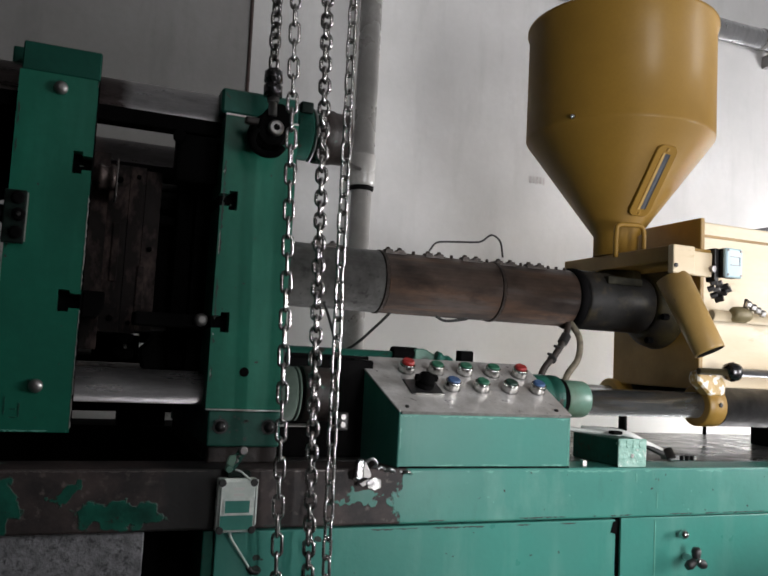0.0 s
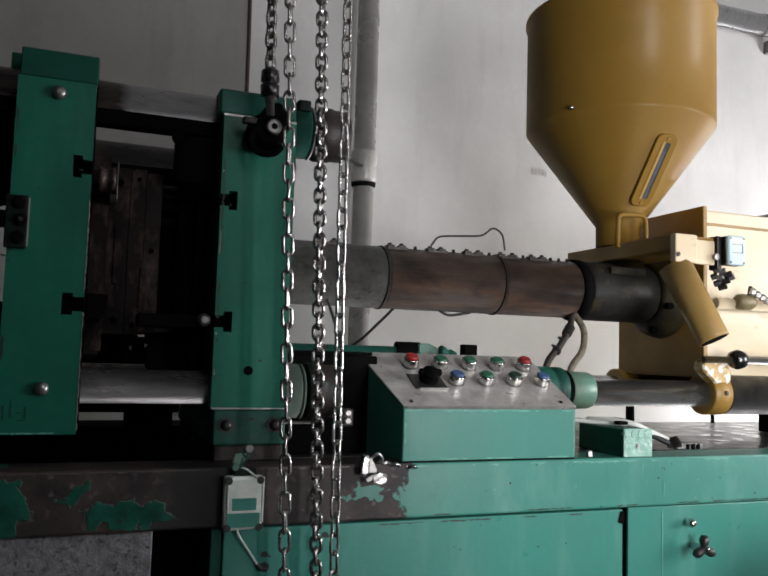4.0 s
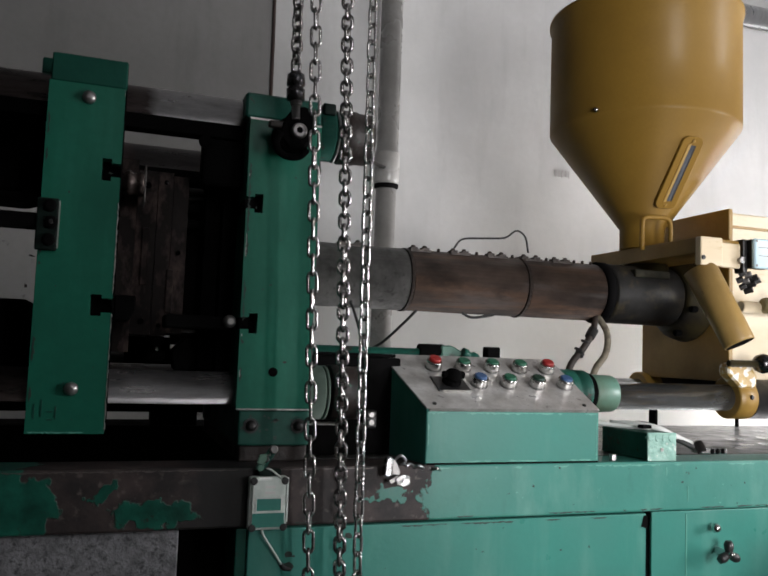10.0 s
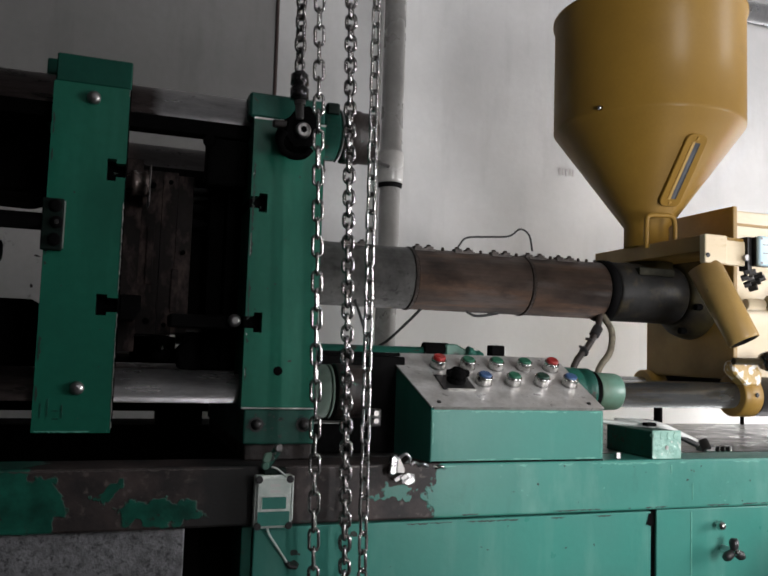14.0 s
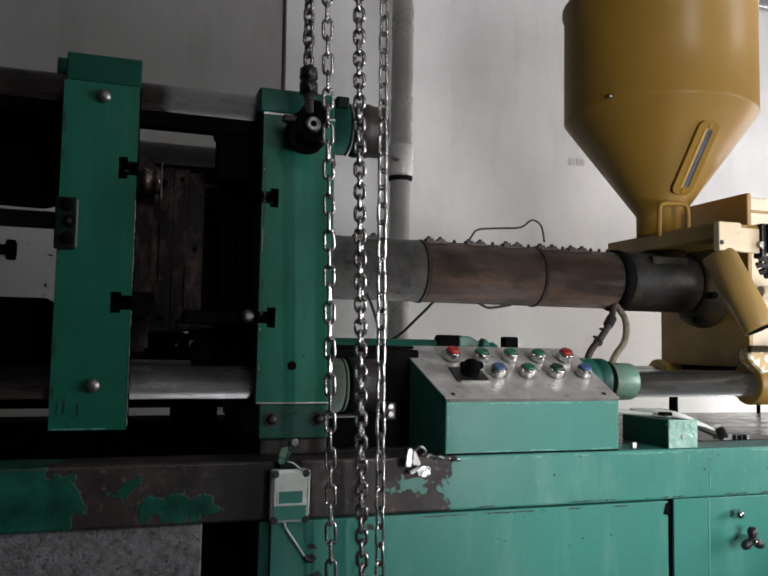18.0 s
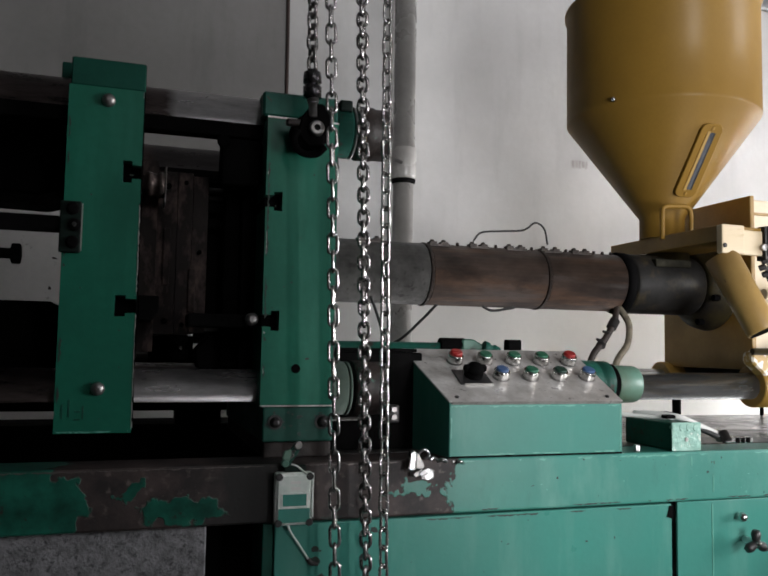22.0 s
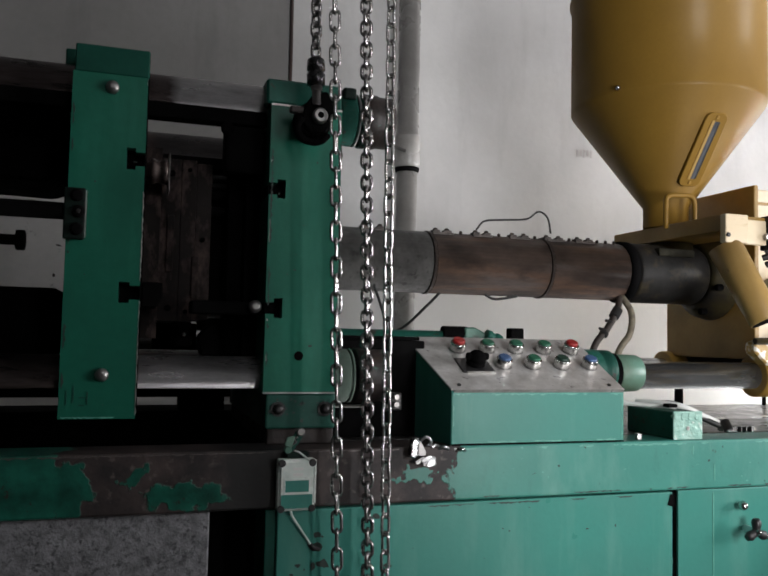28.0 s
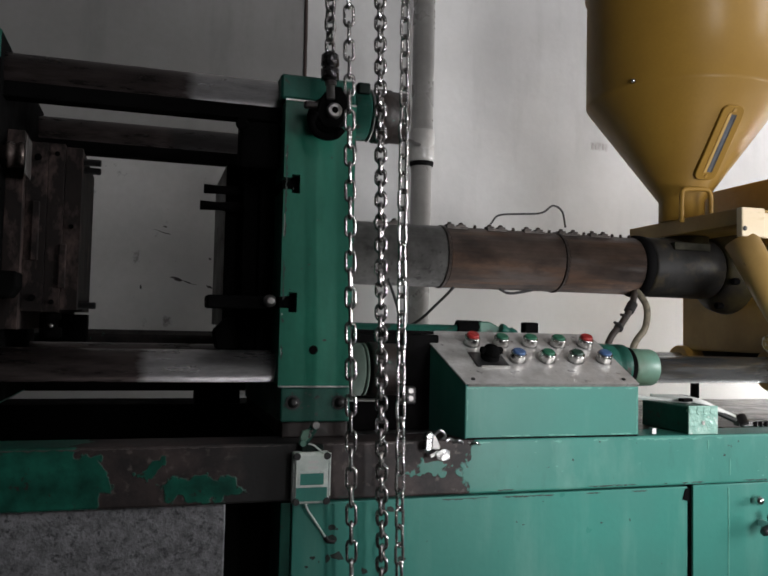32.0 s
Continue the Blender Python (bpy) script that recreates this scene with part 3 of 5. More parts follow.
def wall_with_window(name, axis, at, lo, hi, w0, w1, z0, z1, number, material=None, label="unseen dark plastered wall with a window opening"):
    """A wall 0.2 m thick outside the line at, with a framed two-pane window in it."""
    def piece(a, b, c, d, p=0.0, q=0.2, bm=None):
        p, q = (at + p, at + q) if axis == "x" else (at - q, at - p)
        return box(p, q, a, b, c, d, bm=bm) if axis == "x" else box(a, b, p, q, c, d, bm=bm)

    w = piece(lo, w0, 0, ZC)
    piece(w1, hi, 0, ZC, bm=w)
    piece(w0, w1, 0, z0, bm=w)
    piece(w0, w1, z1, ZC, bm=w)
    setting(name, w, material or M_DARKWALL, label, "wall")
    win = tagged(new("window_%d" % number), "unseen white framed window set round a daylight lamp", "window", kind="structure")
    f = piece(w0, w0 + 0.05, z0, z1, 0.05, 0.1)
    mid = (w0 + w1) / 2
    piece(w1 - 0.05, w1, z0, z1, 0.05, 0.1, f)
    piece(w0 + 0.05, w1 - 0.05, z0, z0 + 0.05, 0.05, 0.1, f)
    piece(w0 + 0.05, w1 - 0.05, z1 - 0.05, z1, 0.05, 0.1, f)
    piece(mid - 0.02, mid + 0.02, z0 + 0.05, z1 - 0.05, 0.05, 0.1, f)
    part("window_frame", f, M_FRAME, win)
    for a, b in ((w0 + 0.05, mid - 0.02), (mid + 0.02, w1 - 0.05)):
        p = part("pane", piece(a, b, z0 + 0.05, z1 - 0.05, 0.072, 0.078), M_CLEAR, win)
        p.visible_shadow = False


wall_with_window("wall_end", "x", X1, -0.2, Y1, 0.32, 0.95, 0.67, 1.53, 1)
wall_with_window("wall_end_front", "x", X1, Y0, -0.2, -1.93, -0.87, 0.97, 2.03, 2)
# Front windows added, out of view, to hold the fill lamps
wall_with_window("wall_front", "y", Y0, 0.76, X1 + 0.2, 0.83, 1.44, 0.72, 1.78, 3)
wall_with_window("wall_front_left", "y", Y0, X0 - 0.2, 0.76, 0.425, 0.715, 1.87, 2.83, 4, None, "unseen dark plastered wall with a high narrow window")


# ---- machine bed ----
AXIS_Y, AXIS_Z = 0.30, 1.355
bed = thing("machine_bed", "green enamelled machine bed with chipped rusty front rail", "machine bed")
part("front_rail", box(-1.5, 2.45, 0.0, 0.09, 0.919, 1.012, 0.004), M_RAIL, bed, "front rail with green enamel chipped to brown metal")
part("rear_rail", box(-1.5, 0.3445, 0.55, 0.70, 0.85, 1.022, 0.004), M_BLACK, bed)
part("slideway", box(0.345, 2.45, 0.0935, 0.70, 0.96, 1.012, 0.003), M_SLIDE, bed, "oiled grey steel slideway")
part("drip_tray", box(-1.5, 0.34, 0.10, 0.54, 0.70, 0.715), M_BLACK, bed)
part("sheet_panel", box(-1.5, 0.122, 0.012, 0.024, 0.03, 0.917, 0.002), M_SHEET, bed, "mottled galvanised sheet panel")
# Black sheet puts the shade into the open recess
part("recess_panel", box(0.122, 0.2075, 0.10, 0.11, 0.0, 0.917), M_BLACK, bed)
part("cabinet_end", box(0.208, 0.226, 0.004, 0.54, 0.0, 0.917, 0.002), M_GREEN_OIL_SHADE, bed)
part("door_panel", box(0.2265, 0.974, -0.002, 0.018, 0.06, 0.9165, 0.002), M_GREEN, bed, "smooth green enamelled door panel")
# Black backing gives the door gap its shade
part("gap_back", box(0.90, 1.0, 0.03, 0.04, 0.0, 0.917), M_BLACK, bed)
part("post", box(0.987, 1.0675, -0.0012, 0.004, 0.0, 0.9185, 0.001), M_GREEN, bed)
part("door_panel", box(1.0685, 2.45, 0.003, 0.02, 0.06, 0.9175, 0.002), M_GREEN, bed)
part("latch", prism([(0.962, 0.893), (0.9755, 0.889), (0.9755, 0.913), (0.968, 0.913)], -0.004, -0.0021), M_BLACK, bed, "small black door latch")
part("weld_mark", box(1.0655, 1.0675, -0.0022, -0.0013, 0.70, 0.912), M_SCRATCH, bed, "pale weld line")
for x, z, w, h in ((1.02, 0.985, 0.002, 0.016), (1.07, 0.935, 0.0016, 0.03)):
    part("chip", box(x, x + w, -0.0008, 0.0002, z, z + h), M_SCRATCH, bed)
part("end_panel", box(-1.5, 2.45, 0.68, 0.70, 0.0, 0.8495), M_BLACK, bed)

slivers("worn_edge", bed, M_SCRATCH, (0.53, 0.0, 1.0065), (2.3, 0.0, 1.0065), 0.004, 21, 0.5, label="scraped rail edge")
slivers("worn_edge", bed, M_CHIP, (0.30, 0.0, 0.924), (2.3, 0.0, 0.924), 0.003, 22, 0.4)
slivers("worn_edge", bed, M_CHIP, (0.44, -0.002, 0.9125), (0.97, -0.002, 0.9125), 0.003, 23, 0.4)
slivers("worn_edge", bed, M_SCRATCH, (0.9715, -0.002, 0.07), (0.9715, -0.002, 0.88), 0.002, 24, 0.35)
slivers("worn_edge", bed, M_RUBBED, (-1.4, 0.0, 1.0085), (0.43, 0.0, 1.0085), 0.0028, 29, 0.85, label="rubbed brown rail edge")
flakes("chipping", bed, M_CHIP, 0.54, 2.0, 0.925, 1.004, 0.0, 26, 0.0022, 25, "dark chips in the rail enamel")
flakes("chipping", bed, M_CHIP, 0.25, 0.96, 0.70, 0.905, -0.002, 14, 0.0024, 26, "dark chips in the door enamel")
flakes("chipping", bed, M_CHIP, 0.23, 0.42, 0.80, 0.912, -0.002, 14, 0.009, 28, "brown stains on the door")
flakes("chipping", bed, M_SCRATCH, 0.54, 1.6, 0.925, 1.004, 0.0, 24, 0.002, 27)
knob = thing("door_knob", "three-lobed black and chrome door knob", "knob")
part("spindle", rod((1.140, -0.03, 0.842), (1.140, 0.0, 0.842), 0.006, 12), M_CHROME, knob)
_k = bmesh.new()
for a in (90, 210, 330):
    c, s = math.cos(radians(a)), math.sin(radians(a))
    lathe([(0, 0.006), (0.3, 0.008), (0.7, 0.0095), (1, 0.006)], (1.140, -0.032, 0.842), (1.140 + 0.026 * c, -0.032, 0.842 + 0.024 * s), 12, _k)
part("grip", _k, M_PLASTIC, knob)
part("cap", lathe([(0, 0.006), (0.6, 0.006), (1, 0.002)], (1.140, -0.034, 0.842), (1.140, -0.045, 0.842), 14), M_NICKEL, knob)
_k = lathe([(0, 0.003), (0.15, 0.007), (0.5, 0.0095), (0.85, 0.007), (1, 0.002)], (1.129, -0.02, 0.886), (1.129, -0.0, 0.886), 16)
single("lock_button", _k, M_NICKEL, "small round chrome lock button in the cabinet door", "lock")


# ---- platens and tie bars ----
def bolt_head(parent, x, y, z, r, label="", material=None):
    p = part("bolt", lathe([(0, r), (0.4, r), (0.75, r * 0.75), (1, r * 0.25)], (x, y, z), (x, y - r * 0.9, z), 16), material or M_STEEL, parent, label)
    return p


def slot(x, z, depth, half, neck, side):
    """The outline of a T-slot that opens at x towards side."""
    d = -side
    return [(x, z - neck), (x + d * depth * 0.5, z - neck), (x + d * depth * 0.5, z - half), (x + d * depth, z - half),
            (x + d * depth, z + half), (x + d * depth * 0.5, z + half), (x + d * depth * 0.5, z + neck), (x, z + neck)]


PX0, PX1 = -0.108, 0.0045
platen = thing("moving_platen", "green enamelled moving platen with T-slots and worn edges", "machine platen")
_right = [(PX1, 1.060)] + slot(PX1, 1.257, 0.032, 0.0165, 0.011, 1) + slot(PX1, 1.470, 0.028, 0.0175, 0.011, 1) + [(PX1, 1.602)]
part("front_slab", prism([(PX0, 1.060)] + _right + [(PX0, 1.602)], 0.04, 0.56, bevel=0.0), M_GREEN_SHADED, platen)
# Black fillers stand in for the shade inside the T-slots
for _z, _d, _h in ((1.257, 0.032, 0.0165), (1.470, 0.028, 0.0175)):
    part("slot_bar", prism(slot(PX1 - 0.001, _z, _d - 0.0015, _h - 0.0005, 0.0105, 1), 0.062, 0.50), M_BLACK, platen, "black filler with the shade inside the T-slot")
part("top_slab", prism([(0.041, 1.6025), (0.14, 1.6025), (0.14, 1.649), (0.046, 1.649)], PX0 + 0.002, PX1 + 0.002, "x", 0.002), M_GREEN_DARK, platen, "darker green top slab")
part("back_slab", box(-0.126, -0.1085, 0.11, 0.56, 1.565, 1.660, 0.003), M_GREEN_DARK, platen)
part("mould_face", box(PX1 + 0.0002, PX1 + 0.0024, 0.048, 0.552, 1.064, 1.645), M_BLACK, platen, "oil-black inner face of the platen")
slivers("worn_edge", platen, M_EDGE, (PX1 - 0.0004, 0.04, 1.275), (PX1 - 0.0004, 0.04, 1.45), 0.0022, 3, 0.97, label="bare metal along the worn edge")
slivers("worn_edge", platen, M_EDGE, (PX1 - 0.0004, 0.04, 1.065), (PX1 - 0.0004, 0.04, 1.244), 0.0021, 4, 0.92)
slivers("worn_edge", platen, M_EDGE, (PX1 - 0.0004, 0.04, 1.49), (PX1 - 0.0004, 0.04, 1.60), 0.0018, 5, 0.6)
slivers("worn_edge", platen, M_CHIP, (PX0 + 0.0035, 0.04, 1.07), (PX0 + 0.0035, 0.04, 1.60), 0.004, 6, 0.45)
slivers("worn_edge", platen, M_SCRATCH, (PX0 + 0.004, 0.04, 1.0625), (PX1 - 0.004, 0.04, 1.0625), 0.003, 7, 0.6)
flakes("chipping", platen, M_CHIP, PX0 + 0.008, PX1 - 0.012, 1.07, 1.59, 0.04, 12, 0.003, 8, "dark chips in the enamel")
bolt_head(platen, -0.049, 0.04, 1.581, 0.0105)
bolt_head(platen, -0.047, 0.04, 1.128, 0.0105)
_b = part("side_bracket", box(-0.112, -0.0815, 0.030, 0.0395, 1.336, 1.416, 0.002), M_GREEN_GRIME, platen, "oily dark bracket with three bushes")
for x, z in ((-0.0925, 1.352), (-0.0905, 1.379), (-0.0935, 1.404)):
    part("bush", lathe([(0, 0.0098), (0.5, 0.0098), (0.9, 0.008), (1, 0.005)], (x, 0.030, z), (x, 0.025, z), 16), M_BLACK, _b)
part("pin", rod((-0.0905, 0.0252, 1.379), (-0.0905, 0.0225, 1.379), 0.0035, 10), M_IRON, _b)
part("trim", box(-0.0812, -0.0795, 0.0335, 0.0397, 1.340, 1.413), M_EDGE, _b)

for dx, dz, w, h in ((-0.098, 1.082, 0.002, 0.022), (-0.088, 1.085, 0.002, 0.026), (-0.079, 1.092, 0.008, 0.002), (-0.079, 1.080, 0.008, 0.002), (-0.068, 1.082, 0.002, 0.02)):
    part("scratch", box(dx, dx + w, 0.0394, 0.0402, dz, dz + h), M_GREEN_OIL_SHADE, platen, "pale scratch in the enamel")

toggle = thing("toggle_linkage", "oily black toggle linkage behind the moving platen", "machine linkage")
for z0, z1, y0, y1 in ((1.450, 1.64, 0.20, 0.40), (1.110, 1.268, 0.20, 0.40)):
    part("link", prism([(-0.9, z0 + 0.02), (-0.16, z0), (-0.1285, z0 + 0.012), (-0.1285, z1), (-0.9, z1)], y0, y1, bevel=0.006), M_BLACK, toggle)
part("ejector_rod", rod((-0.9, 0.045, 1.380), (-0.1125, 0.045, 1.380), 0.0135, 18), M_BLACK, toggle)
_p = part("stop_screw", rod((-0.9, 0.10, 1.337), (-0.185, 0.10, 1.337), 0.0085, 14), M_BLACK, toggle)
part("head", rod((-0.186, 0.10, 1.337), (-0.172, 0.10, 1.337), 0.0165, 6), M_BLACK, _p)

_half = thing("moving_mould_half", "rusty brown steel mould half bolted to the moving platen", "mould")
for x0, x1, y0, y1, z0, z1, m in ((0.0072, 0.034, 0.13, 0.47, 1.185, 1.512, M_MOULD), (0.0345, 0.068, 0.155, 0.45, 1.215, 1.500, M_MOULD),
                                   (0.0685, 0.094, 0.155, 0.45, 1.215, 1.500, M_MOULD), (0.0945, 0.1215, 0.16, 0.445, 1.219, 1.496, M_MOULD)):
    part("mould_plate", box(x0, x1, y0, y1, z0, z1, 0.001), m, _half)
for y, z in ((0.19, 1.478), (0.19, 1.463), (0.19, 1.228)):
    part("guide_pin", rod((0.10, y, z), (0.150, y, z), 0.006, 12), M_IRON, _half)
part("clamp_bush", lathe([(0, 0.015), (0.18, 0.015), (0.22, 0.021), (0.42, 0.021), (0.46, 0.019), (0.74, 0.019), (0.78, 0.0215), (1, 0.0205)], (0.0072, 0.09, 1.462), (0.042, 0.09, 1.462), 28), M_BUSH, _half, "rusty clamping bush with a dull sheen")
part("clamp_plate", box(0.0425, 0.0452, 0.075, 0.13, 1.43, 1.492, 0.001), M_TIEBAR, _half)
part("fitting", lathe([(0, 0.016), (0.25, 0.016), (0.3, 0.011), (0.55, 0.011), (0.6, 0.018), (0.9, 0.018), (1, 0.012)], (0.080, 0.186, 1.2145), (0.080, 0.186, 1.170), 18), M_BLACK, _half, "black hose union under the mould")
for x, z, r in ((0.052, 1.474, 0.0055), (0.052, 1.238, 0.0055), (0.082, 1.482, 0.004), (0.082, 1.232, 0.004), (0.108, 1.36, 0.004)):
    part("cap_screw", lathe([(0, r), (0.7, r), (1, r * 0.8)], (x, 0.1565, z), (x, 0.150, z), 12), M_BLACK, _half)
for x, z0, z1 in ((0.046, 1.30, 1.40), (0.090, 1.255, 1.33)):
    part("rib", box(x, x + 0.012, 0.150, 0.1555, z0, z1, 0.002), M_MOULD, _half)
# Black plate added to darken the gap under the mould
part("base_plate", box(0.0345, 0.1218, 0.40, 0.45, 1.160, 1.2145, 0.002), M_BLACK, _half, "black plate added to darken the gap below the mould")
part("nipple", lathe([(0, 0.005), (0.8, 0.005), (1, 0.002)], (0.082, 0.166, 1.192), (0.082, 0.155, 1.192), 10), M_NICKEL, _half)
part("clamp", prism([(0.0072, 1.235), (0.03, 1.235), (0.04, 1.252), (0.04, 1.276), (0.0072, 1.276)], 0.06, 0.13, bevel=0.002), M_BLACK, _half)

part_cup = thing("moulded_cup", "black moulded plastic cup with a sprue", "moulding")
part("cup", lathe([(0, 0.048), (0.06, 0.052), (0.9, 0.060), (1, 0.0605)], (-0.027, 0, 0), (0.027, 0, 0), 32), M_PLASTIC, part_cup)
part("sprue", lathe([(0, 0.0050), (1, 0.0032)], (0.0265, 0, 0), (0.078, 0, 0), 12), M_PLASTIC, part_cup)

FX0, FX1 = 0.204, 0.327
fixed = thing("fixed_platen", "green enamelled fixed platen with T-slots", "machine platen")
_left = [(FX0, 1.596)] + [p for p in reversed(slot(FX0, 1.440, 0.028, 0.016, 0.010, -1))] + [p for p in reversed(slot(FX0, 1.240, 0.028, 0.0165, 0.010, -1))] + [(FX0, 1.101)]
part("front_slab", prism([(FX1, 1.101), (FX1, 1.583), (FX0, 1.583)] + _left[1:], 0.04, 0.56), M_GREEN_SHADED, fixed)
# The fixed platen's slots get the same shade fillers
for _z, _h in ((1.440, 0.016), (1.240, 0.0165)):
    part("slot_bar", prism(slot(FX0 + 0.001, _z, 0.0265, _h - 0.0005, 0.0095, -1), 0.062, 0.50), M_BLACK, fixed, "black filler with the shade inside the T-slot")
part("top_slab", prism([(0.041, 1.5848), (0.15, 1.5848), (0.15, 1.6295), (0.047, 1.6295)], FX0 - 0.008, FX1, "x", 0.004), M_GREEN_OIL_SHADE, fixed)
part("lip", box(FX0, FX1, 0.0385, 0.055, 1.5815, 1.5845), M_EDGE, fixed, "pale worn lip")
slivers("worn_edge", fixed, M_EDGE, (FX0 + 0.003, 0.04, 1.105), (FX0 + 0.003, 0.04, 1.57), 0.003, 13, 0.35)
slivers("worn_edge", fixed, M_CHIP, (FX0 + 0.004, 0.04, 1.105), (FX0 + 0.004, 0.04, 1.57), 0.004, 14, 0.5)
slivers("worn_edge", fixed, M_CHIP, (FX1 - 0.001, 0.04, 1.105), (FX1 - 0.001, 0.04, 1.57), 0.004, 15, 0.4)
flakes("chipping", fixed, M_CHIP, FX0 + 0.01, FX1 - 0.006, 1.11, 1.57, 0.04, 12, 0.003, 16, "dark chips in the enamel")
flakes("chipping", fixed, M_CHIP, FX0 + 0.010, FX1 - 0.004, 1.044, 1.09, 0.046, 16, 0.005, 17)
part("foot", box(FX0 + 0.006, FX1 + 0.002, 0.046, 0.54, 1.040, 1.098, 0.003), M_GREEN_OIL_SHADE, fixed, "oily green platen foot")
part("shoe", box(FX0 + 0.010, FX1 + 0.002, 0.056, 0.54, 1.0125, 1.0398, 0.003), M_GRIME, fixed, "grimy brown shoe under the platen foot")
part("lip", box(FX0, FX1, 0.0395, 0.05, 1.0985, 1.1005), M_EDGE, fixed)
# Black plug carries the shade inside the hole
part("hole", rod((0.262, 0.052, 1.161), (0.262, 0.0392, 1.161), 0.0078, 18, 0.0004), M_BLACK, fixed)
for x in (0.231, 0.3105):
    hb = part("bolt", lathe([(0, 0.009), (0.35, 0.009), (0.75, 0.007), (1, 0.003)], (x, 0.046, 1.0725), (x, 0.036, 1.0725), 18), M_IRON, fixed)
    part("washer", lathe([(0, 0.0125), (1, 0.0125)], (x, 0.0465, 1.0725), (x, 0.044, 1.0725), 20), M_IRON, hb)

TB = 0.0275
for y in (0.10, 0.50):
    for z in (1.6005, 1.130):
        tb = thing("tie_bar", "smeared steel tie bar joining the platens", "tie bar", "tie bars of the clamp")
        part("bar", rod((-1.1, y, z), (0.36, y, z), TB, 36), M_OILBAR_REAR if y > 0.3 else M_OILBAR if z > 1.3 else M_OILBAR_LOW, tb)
        e = z - 0.0145 if z > 1.3 else z - 0.004
        part("boss", rod((0.3275, y, e), (0.362, y, e), 0.047, 36, 0.004), M_GREEN_OIL_SHADE if z > 1.3 else M_GREEN_OLIVE, tb, "green flange round the bar end")
        part("ring", rod((0.3625, y, e), (0.3665, y, e), 0.0475, 36), M_CHROME if z > 1.3 else M_GREEN_OLIVE, tb)
        part("nut", lathe([(0, 0.047), (0.03, 0.049), (0.5, 0.049), (0.52, 0.0465), (0.94, 0.0465), (1, 0.043)], (0.3725, y, e), (0.432, y, e), 36), M_GRIME, tb, "round nut black with oil")
        if z > 1.3:
            part("clamp_block", box(0.333, 0.356, y - 0.046, y - 0.020, e + 0.026, e + 0.046, 0.003), M_GREEN_GRIME, tb, "dark steel clamp block on the flange")
            part("guide_strip", box(-1.1, 0.2035, y - 0.020, y + 0.014, 1.5535, z - 0.0215, 0.003), M_BLACK, tb, "oily black guide strip under the bar")
_g = thing("rear_guide", "black steel guide bar along the clamp", "guide bar")
part("bar", box(-1.1, 0.2035, 0.47, 0.53, 1.058, 1.0985, 0.003), M_BLACK, _g)
part("foot", box(0.10, 0.2, 0.555, 0.62, 1.0225, 1.07), M_BLACK, _g)
# Rail added for the dark band of wall behind the clamp
part("drip_rail", prism([(0.600, 1.098), (0.640, 1.098), (0.640, 1.178), (0.622, 1.186), (0.600, 1.172)], -1.1, 0.2035, "x", 0.004), M_GRIME, _g, "dark brown rail added for the dark band on the wall")
for x in (-0.9, 0.14):
    part("post", box(x, x + 0.05, 0.606, 0.634, 1.0225, 1.0978), M_BLACK, _g)

_half = thing("fixed_mould_half", "dark steel mould half bolted to the fixed platen", "mould")
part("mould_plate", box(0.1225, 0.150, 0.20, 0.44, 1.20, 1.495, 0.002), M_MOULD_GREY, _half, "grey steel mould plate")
# Black sheet puts shade between the closed mould halves
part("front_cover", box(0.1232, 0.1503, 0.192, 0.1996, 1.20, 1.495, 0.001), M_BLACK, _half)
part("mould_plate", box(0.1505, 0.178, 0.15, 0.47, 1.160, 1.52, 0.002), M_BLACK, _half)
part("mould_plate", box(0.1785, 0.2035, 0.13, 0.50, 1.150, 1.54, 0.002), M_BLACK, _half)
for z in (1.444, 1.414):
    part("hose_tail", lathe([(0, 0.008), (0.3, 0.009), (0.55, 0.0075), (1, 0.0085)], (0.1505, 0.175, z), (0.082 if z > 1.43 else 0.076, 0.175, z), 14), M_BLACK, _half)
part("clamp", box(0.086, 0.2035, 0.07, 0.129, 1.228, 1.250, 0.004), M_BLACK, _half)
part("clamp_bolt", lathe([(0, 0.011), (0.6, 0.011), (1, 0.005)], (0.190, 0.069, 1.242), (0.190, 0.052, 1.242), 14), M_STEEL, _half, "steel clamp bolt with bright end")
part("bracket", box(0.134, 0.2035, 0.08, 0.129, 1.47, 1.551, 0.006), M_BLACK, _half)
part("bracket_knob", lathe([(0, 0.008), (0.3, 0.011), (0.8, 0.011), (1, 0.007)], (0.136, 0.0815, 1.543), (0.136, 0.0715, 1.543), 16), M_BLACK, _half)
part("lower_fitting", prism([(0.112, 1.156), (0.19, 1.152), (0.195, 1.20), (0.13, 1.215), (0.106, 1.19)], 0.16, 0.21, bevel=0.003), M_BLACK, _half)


# ---- control box ----
cbox = thing("control_box", "green sloping control box with an aluminium button panel", "control box")
CX0, CX1 = 0.523, 0.868
_side = [(0.0, 1.0125), (0.21, 1.0125), (0.21, 1.195), (0.178, 1.195), (0.002, 1.106), (0.0, 1.104)]


def splay(bm):
    """The box grows wider on one side towards its back."""
    for v in bm.verts:
        if v.co.x < CX0 + 0.1:
            v.co.x -= 0.026 * max(v.co.y, 0.0) / 0.178


_hs = prism(_side, CX0, CX1, "x", 0.0015)
splay(_hs)
part("housing", _hs, M_GREEN, cbox)
SL = math.atan2(1.195 - 1.106, 0.178 - 0.002)


